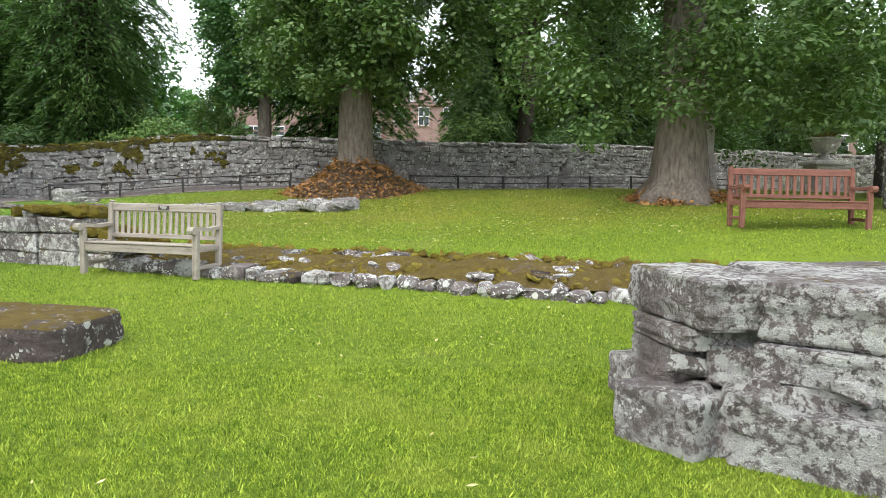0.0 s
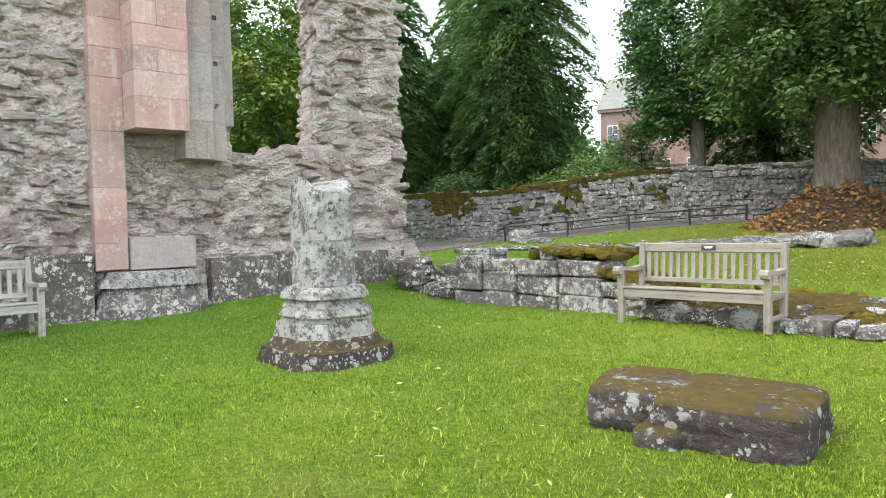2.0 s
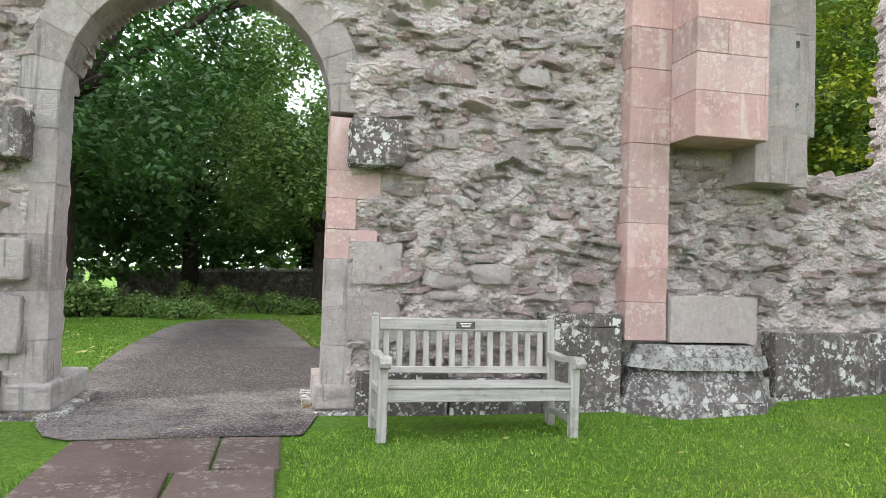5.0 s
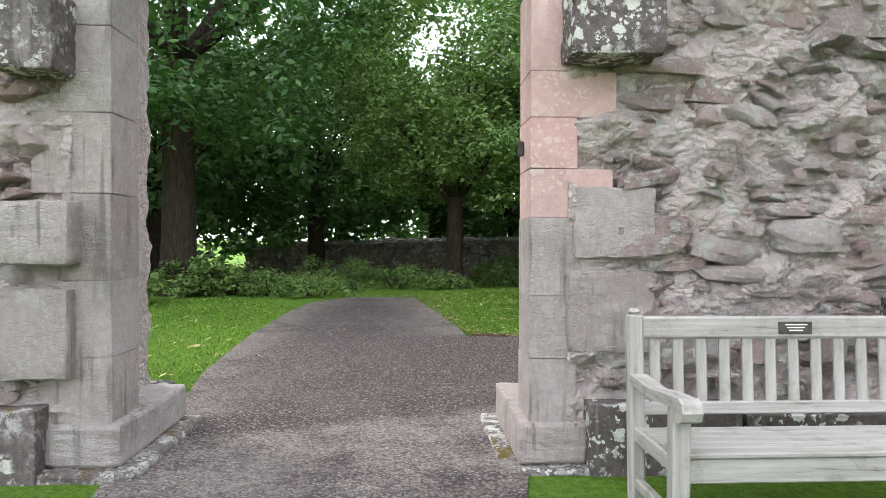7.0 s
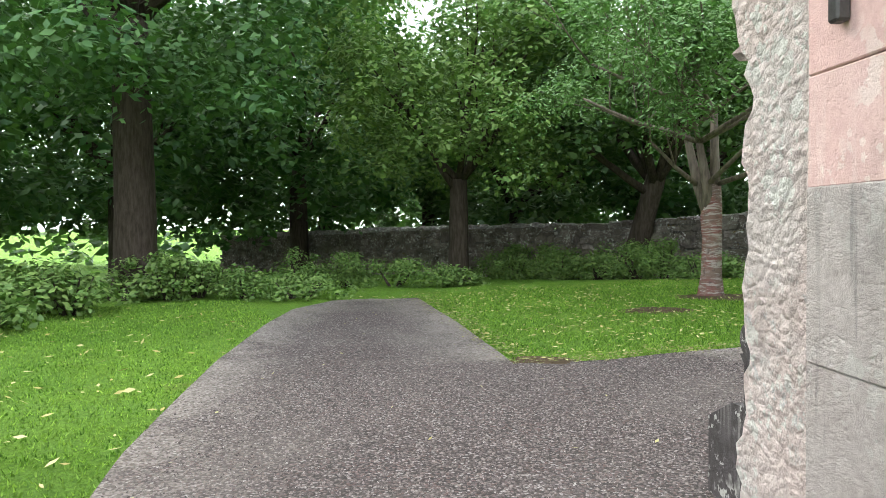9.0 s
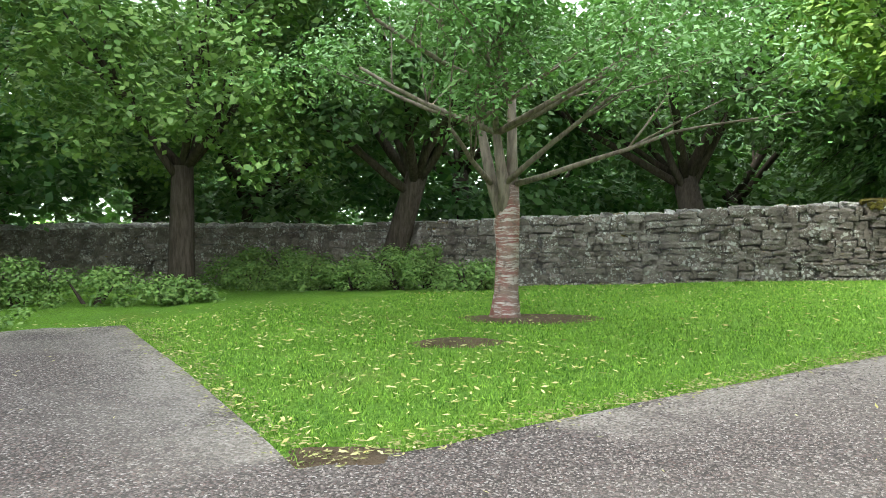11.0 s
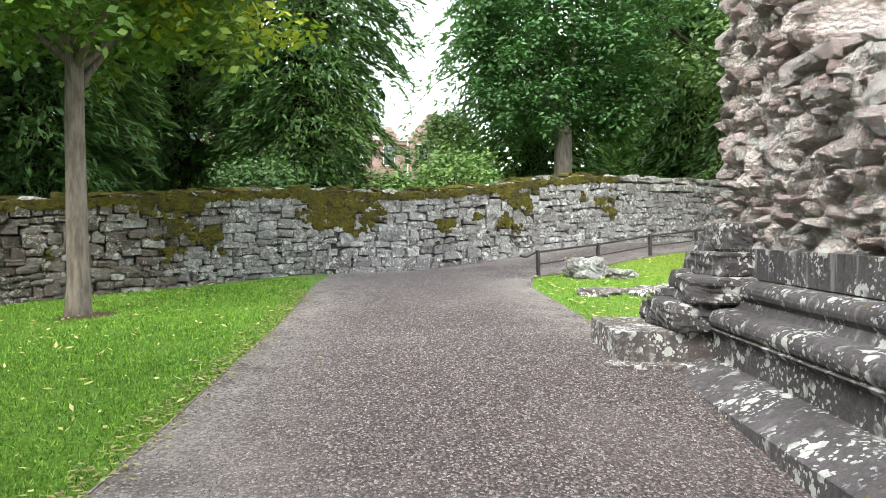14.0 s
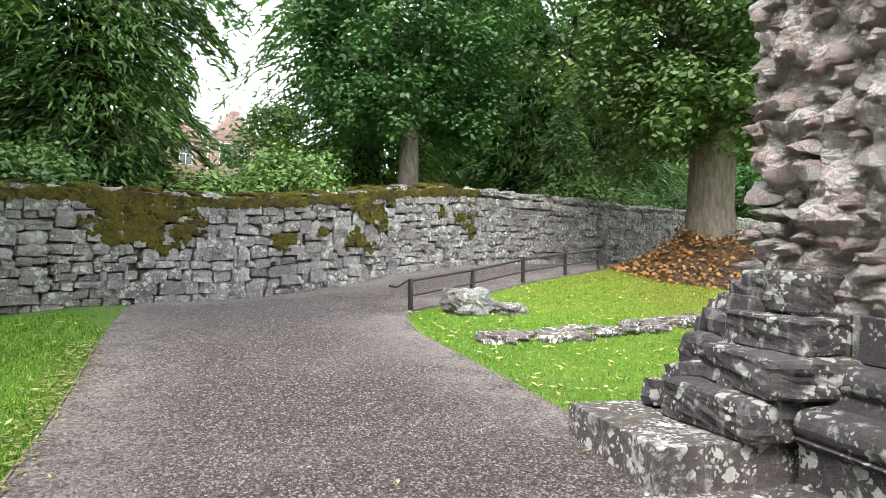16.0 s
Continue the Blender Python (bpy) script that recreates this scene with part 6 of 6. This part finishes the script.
mansion_block("stone_house", 21.0, 33.0, 58, 7, 6.6, 9.8, "pink sandstone house glimpsed under the trees", 2, 5)


# ---- stones and an urn by the far bench ----
def revolve(name, prof, mat, seg=20):
    vs, fs = [], []
    for rad, z in prof:
        for k in range(seg):
            w = 2 * math.pi * k / seg
            vs.append((rad * math.cos(w), rad * math.sin(w), z))
    for i in range(len(prof) - 1):
        for k in range(seg):
            fs.append([i * seg + k, i * seg + (k + 1) % seg, (i + 1) * seg + (k + 1) % seg, (i + 1) * seg + k])
    fs.append([(len(prof) - 1) * seg + k for k in range(seg)])
    return mesh_of(name, vs, fs, mat, True)


def urn():
    x, y = 10.5, 20.0
    t = thing("garden_urn", pose(x, y, hz(x, y)), "stone urn with ribbed bowl on a square pedestal", "urn")
    part("pedestal", box_mesh("pedestal", 0.8, 0.8, 0.85, GREYASH, 0.03), t, "", pose(0, 0, -0.1))
    part("cap", box_mesh("cap", 1.0, 1.0, 0.12, GREYASH, 0.03), t, "", pose(0, 0, 0.75))
    part("bowl", revolve("bowl", [(0.24, 0.87), (0.24, 0.92), (0.1, 0.98), (0.1, 1.06), (0.28, 1.14), (0.38, 1.28), (0.4, 1.42), (0.5, 1.46), (0.5, 1.5), (0.4, 1.5)], GREYASH), t)
    part("lid", revolve("lid", [(0.34, 1.5), (0.3, 1.6), (0.12, 1.68), (0.1, 1.74), (0.02, 1.78)], MOSS), t, "mossy domed lid")


urn()


def headstone(x, y, w, h, d, rz, label, mat, arched=False):
    t = thing("headstone", pose(x, y, hz(x, y) - 0.05, 0, 0, rz), label, "headstone", "old headstones")
    part("slab", fine_rock("headstone", int(x * 10), w, d, h, mat, 14.0, 0.03, 6), t)


mon = thing("monument", pose(6.25, 17.3, hz(6.25, 17.3) - 0.05, 0, 0, 4), "grey stone pedestal with a pale shaft behind the lime", "monument")
part("pedestal", fine_rock("monument_base", 41, 0.42, 0.42, 0.9, GREYASH, 14.0, 0.03, 6), mon)
part("shaft", fine_rock("monument_shaft", 42, 0.28, 0.28, 1.05, GREYASH, 14.0, 0.03, 6), mon, "", pose(0, 0, 0.89))
headstone(6.25, 15.6, 0.2, 0.62, 0.18, 8, "small dark stone post leaning in the grass", PLINTH)
headstone(8.4, 13.2, 0.5, 0.95, 0.4, -3, "grey stone pillar beside the red-brown bench", PLINTH)
headstone(9.2, 15.0, 0.4, 1.25, 0.3, 3, "mossy stone post near the bench", SLABST)


# ---- small ground things ----
def earth_patch(x, y, rx, ry, rz, seed, label, square=False):
    n = 26
    vs, fs = [(0, 0, 0)], []
    c, s = math.cos(radians(rz)), math.sin(radians(rz))
    for ring, q in ((1, 0.6), (2, 1.0)):
        for k in range(n):
            w = 2 * math.pi * k / n
            g = q * (1 + 0.18 * noise.noise(Vector((math.cos(w) * 2, math.sin(w) * 2, seed))))
            if square:
                g *= 1 / max(abs(math.cos(w)), abs(math.sin(w))) * 0.85
            px, py = rx * g * math.cos(w), ry * g * math.sin(w)
            vs.append((px * c - py * s, px * s + py * c, 0))
    vs = [(a, b, hz(x + a, y + b) + (0.03 if i <= n else -0.004)) for i, (a, b, _) in enumerate(vs)]
    for k in range(n):
        j = (k + 1) % n
        fs += [[0, 1 + k, 1 + j], [1 + k, 1 + n + k, 1 + n + j, 1 + j]]
    ob = tagged(new("earth_patch", mesh_of("earth_patch", vs, fs, EARTH, True)), label, "bare earth", kind="structure")
    ob.matrix_basis = pose(x, y, 0)


earth_patch(-20.05, 11.75, 1.0, 0.5, 30, 1, "bare earth round the cherry trunk")
earth_patch(-19.6, 9.9, 0.55, 0.3, 40, 2, "worn bare patch in the lawn")
earth_patch(-17.75, 6.95, 0.42, 0.25, 45, 3, "worn square patch in the turf by the path", True)
earth_patch(-16.7, 17.25, 0.4, 0.25, 0, 4, "bare earth round the young tree")
tagged(new("stone_block", fine_rock("stone_block", 88, 0.4, 0.4, 0.3, BLACK, 9.0, 0.05, 5)), "dark weathered block outside the arch jamb", "stone").matrix_basis = RUIN @ pose(-0.42, 1.45, 0.12, 0, 0, 8)


def edging():
    """Thin boards along the grass edges of the path."""
    t = thing("path_edging", Matrix.Identity(4), "thin weathered boards edging the gravel path", "edging", kind="structure")
    runs = ([(float(north_l(y)) - 0.02, y) for y in np.arange(9.0, 18.1, 0.65)], [(float(north_r(y)) + 0.02, y) for y in np.arange(14.2, 18.3, 0.5)], [(x, float(east_lo(x)) - 0.03) for x in np.arange(-10.3, -4.0, 0.7)])
    for run in runs:
        for (ax, ay), (bx, by) in zip(run, run[1:]):
            n = math.hypot(bx - ax, by - ay)
            z0, z1 = hz(ax, ay), hz(bx, by)
            part("board", box_mesh("board", n, 0.018, 0.07, BARK, 0.003, 0.002, int(ay * 100), False), t, "", pose((ax + bx) / 2, (ay + by) / 2, (z0 + z1) / 2 - 0.02, 0, -math.degrees(math.atan2(z1 - z0, n)), math.degrees(math.atan2(by - ay, bx - ax))))


edging()


# ---- grass blades and fallen leaves ----
def on_gravel(x, y):
    w = (x > -24.3) & (x < -11.9) & (y > west_lo(x)) & (y < west_hi(x))
    n = (y > 6.6) & (y < 18.2) & (x > north_l(y)) & (x < north_r(y))
    e = (x > -13.9) & (y > east_lo(x)) & (y < wall_y(x) + 0.5)
    return w | n | e


def built_on(x, y):
    s, e = (x - WX) * UX + (y - WY) * UY, -(x - WX) * UY + (y - WY) * UX
    ruin = (s > -3.6) & (s < 10.9) & (e > -0.25) & (e < 1.9)
    foot = (s > 9.75) & (s < 10.6) & (e < -1) & (e > -6)
    kerb = (s > 9.8 - 0.045 * (e + 6)) & (s < 11.1 - 0.045 * (e + 6)) & (e < -5.6) & (e > -18)
    flag = (x > -12.3) & (x < -6.7) & (np.abs((x + 12.15) * 0.309 + (y - 3.42) * 0.951 + 0.06) < 0.78)
    return ruin | foot | kerb | flag


def blades(name, x0, x1, y0, y1, count, tall, wide, seed, label):
    rng = np.random.default_rng(seed)
    x, y = rng.uniform(x0, x1, count), rng.uniform(y0, y1, count)
    ok = ~on_gravel(x, y) & ~built_on(x, y)
    x, y = x[ok], y[ok]
    n = len(x)
    z = height(x, y) - 0.005
    w = rng.uniform(0, 2 * np.pi, n)
    h = tall * rng.uniform(0.5, 1.25, n)
    lean = rng.normal(size=(n, 2)) * 0.45 * h[:, None]
    dx, dy = np.cos(w) * wide, np.sin(w) * wide
    v = np.stack([np.stack([x - dx, y - dy, z], 1), np.stack([x + dx, y + dy, z], 1), np.stack([x + lean[:, 0], y + lean[:, 1], z + h], 1)], 1)
    tagged(new(name, quads_mesh(name, v.reshape(-1, 3), n, 3, BLADE)), label, "grass", kind="stuff")


blades("grass_blades", -11.5, 3.5, 1.2, 9.5, 230000, 0.024, 0.005, 1, "short bright green grass of the nave lawn")
blades("grass_blades", -3.2, 2.2, 1.4, 5.0, 150000, 0.022, 0.004, 6, "short bright green grass of the nave lawn")
blades("grass_blades", -12.0, -6.2, 2.3, 5.2, 70000, 0.024, 0.004, 7, "short bright green grass before the bench")
blades("grass_blades", -11.5, 3.5, 1.2, 9.5, 45000, 0.045, 0.006, 21, "taller tufts in the nave lawn")
blades("grass_blades", -24.0, -13.8, 6.6, 20.0, 40000, 0.05, 0.007, 22, "taller tufts beside the path")
blades("grass_blades", -12.5, 8.0, 9.3, 20.0, 110000, 0.035, 0.008, 2, "short green grass of the upper lawn")
blades("grass_blades", -24.0, -13.8, 6.6, 20.0, 230000, 0.03, 0.006, 3, "short deep green grass beside the path")
blades("grass_blades", -26.0, -13.6, -1.5, 5.2, 60000, 0.035, 0.008, 4, "short green grass beyond the arch")


def scattered(name, x0, x1, y0, y1, count, size, seed, mat, label, lift=0.03, gravel=False):
    rng = np.random.default_rng(seed)
    x, y = rng.uniform(x0, x1, count), rng.uniform(y0, y1, count)
    keep = (on_gravel(x, y) if gravel else ~on_gravel(x, y)) & ~built_on(x, y)
    x, y = x[keep], y[keep]
    n = len(x)
    c = np.stack([x, y, height(x, y) + lift + rng.uniform(0, 0.02, n)], 1)
    w = rng.uniform(0, 2 * np.pi, n)
    a = np.stack([np.cos(w), np.sin(w), rng.normal(size=n) * 0.2], 1)
    b = np.stack([-np.sin(w), np.cos(w), rng.normal(size=n) * 0.3], 1)
    s = size * rng.uniform(0.5, 1.2, n)[:, None]
    v = np.stack([c - a * s * 0.5, c + b * s * 0.17, c + a * s * 0.5, c - b * s * 0.17], 1)
    tagged(new(name, quads_mesh(name, v.reshape(-1, 3), n, 4, mat)), label, "leaves", kind="stuff")


scattered("fallen_leaves", -24, -13.6, 6.7, 20, 2400, 0.075, 11, YELLOWLEAF, "pale yellow willow leaves fallen on the grass")
scattered("fallen_leaves", -24.5, -17.5, 6.8, 10.5, 800, 0.075, 16, YELLOWLEAF, "pale yellow willow leaves fallen on the grass")
scattered("fallen_leaves", -12, 9, 11, 20, 5600, 0.075, 12, YELLOWLEAF, "pale yellow leaves fallen on the upper lawn")
scattered("fallen_leaves", -11.5, 4, 1.5, 9.5, 420, 0.06, 13, YELLOWLEAF, "pale yellow leaves scattered on the nave lawn")
scattered("fallen_leaves", -24, -11.5, 3, 20.5, 300, 0.055, 14, YELLOWLEAF, "pale leaves scattered over the gravel", 0.024, True)
scattered("fallen_leaves", -25, -14, -1, 5.0, 500, 0.1, 15, YELLOWLEAF, "pale yellow leaves fallen on the grass")


def edge_leaves(name, pts, count, seed, spread, label):
    rng = np.random.default_rng(seed)
    p = np.array(pts, float)
    i = rng.integers(0, len(p) - 1, count)
    q = rng.random(count)[:, None]
    c = p[i] * (1 - q) + p[i + 1] * q + rng.normal(size=(count, 2)) * spread
    z = height(c[:, 0], c[:, 1]) + 0.025 + rng.uniform(0, 0.02, count)
    v, n = leaf_cards(np.column_stack([c, z]), 0.01, 1, 0.055, rng, 0.0, 0.2, 0.4)
    v[:, 2] = np.repeat(z, 4) + (v[:, 2] - np.repeat(z, 4)) * 0.25
    tagged(new(name, quads_mesh(name, v, n, 4, STRAW)), label, "leaves", kind="stuff")


edge_leaves("fallen_leaves", [(float(north_l(y)) - 0.08, y) for y in np.arange(6.7, 18, 0.5)], 2200, 31, 0.1, "straw-coloured leaves gathered along the path edge")
edge_leaves("fallen_leaves", [(x, float(west_hi(x)) + 0.08) for x in np.arange(-24, -17.8, 0.4)], 900, 32, 0.14, "straw-coloured leaves gathered along the path edge")


def pebbles(x0, x1, y0, y1, count, seed):
    """Loose chips that stand proud of the gravel."""
    rng = np.random.default_rng(seed)
    x, y = rng.uniform(x0, x1, count), rng.uniform(y0, y1, count)
    ok = on_gravel(x, y) & ~built_on(x, y) & (rim(x, y) < rng.random(count) + 0.2)
    x, y = x[ok], y[ok]
    n = len(x)
    z = height(x, y) + 0.014
    s = rng.uniform(0.005, 0.015, n)
    base = np.array([[1, 0, 0], [-0.5, 0.87, 0], [-0.5, -0.87, 0], [0.1, 0.05, 0.8]])
    w = rng.uniform(0, 2 * np.pi, n)
    c, q = np.cos(w), np.sin(w)
    p = base[None] * s[:, None, None] * rng.uniform(0.7, 1.3, (n, 4, 3))
    r = np.stack([p[..., 0] * c[:, None] - p[..., 1] * q[:, None], p[..., 0] * q[:, None] + p[..., 1] * c[:, None], p[..., 2]], -1) + np.stack([x, y, z], 1)[:, None]
    tri = r[:, [0, 1, 3, 1, 2, 3, 2, 0, 3]].reshape(-1, 3)
    tagged(new("gravel_chips", quads_mesh("gravel_chips", tri, n * 3, 3, CHIP)), "loose mauve-grey and pale gravel chips", "gravel", kind="stuff")


def chip_mat():
    n = Nodes("gravel_chip")
    v = n.noise(45, 2)
    col = n.mix(n.ramp(v, 0.35, 0.65), (0.05, 0.042, 0.042), (0.25, 0.215, 0.205))
    col = n.mix(n.ramp(n.noise(60, 1), 0.66, 0.7), col, (0.42, 0.39, 0.37))
    return n.done(col, 0.8, 0.3)


CHIP = chip_mat()
pebbles(-17.8, -10.8, 2.4, 14.5, 90000, 5)
pebbles(-15.5, -10.5, 14.0, 21.0, 20000, 6)
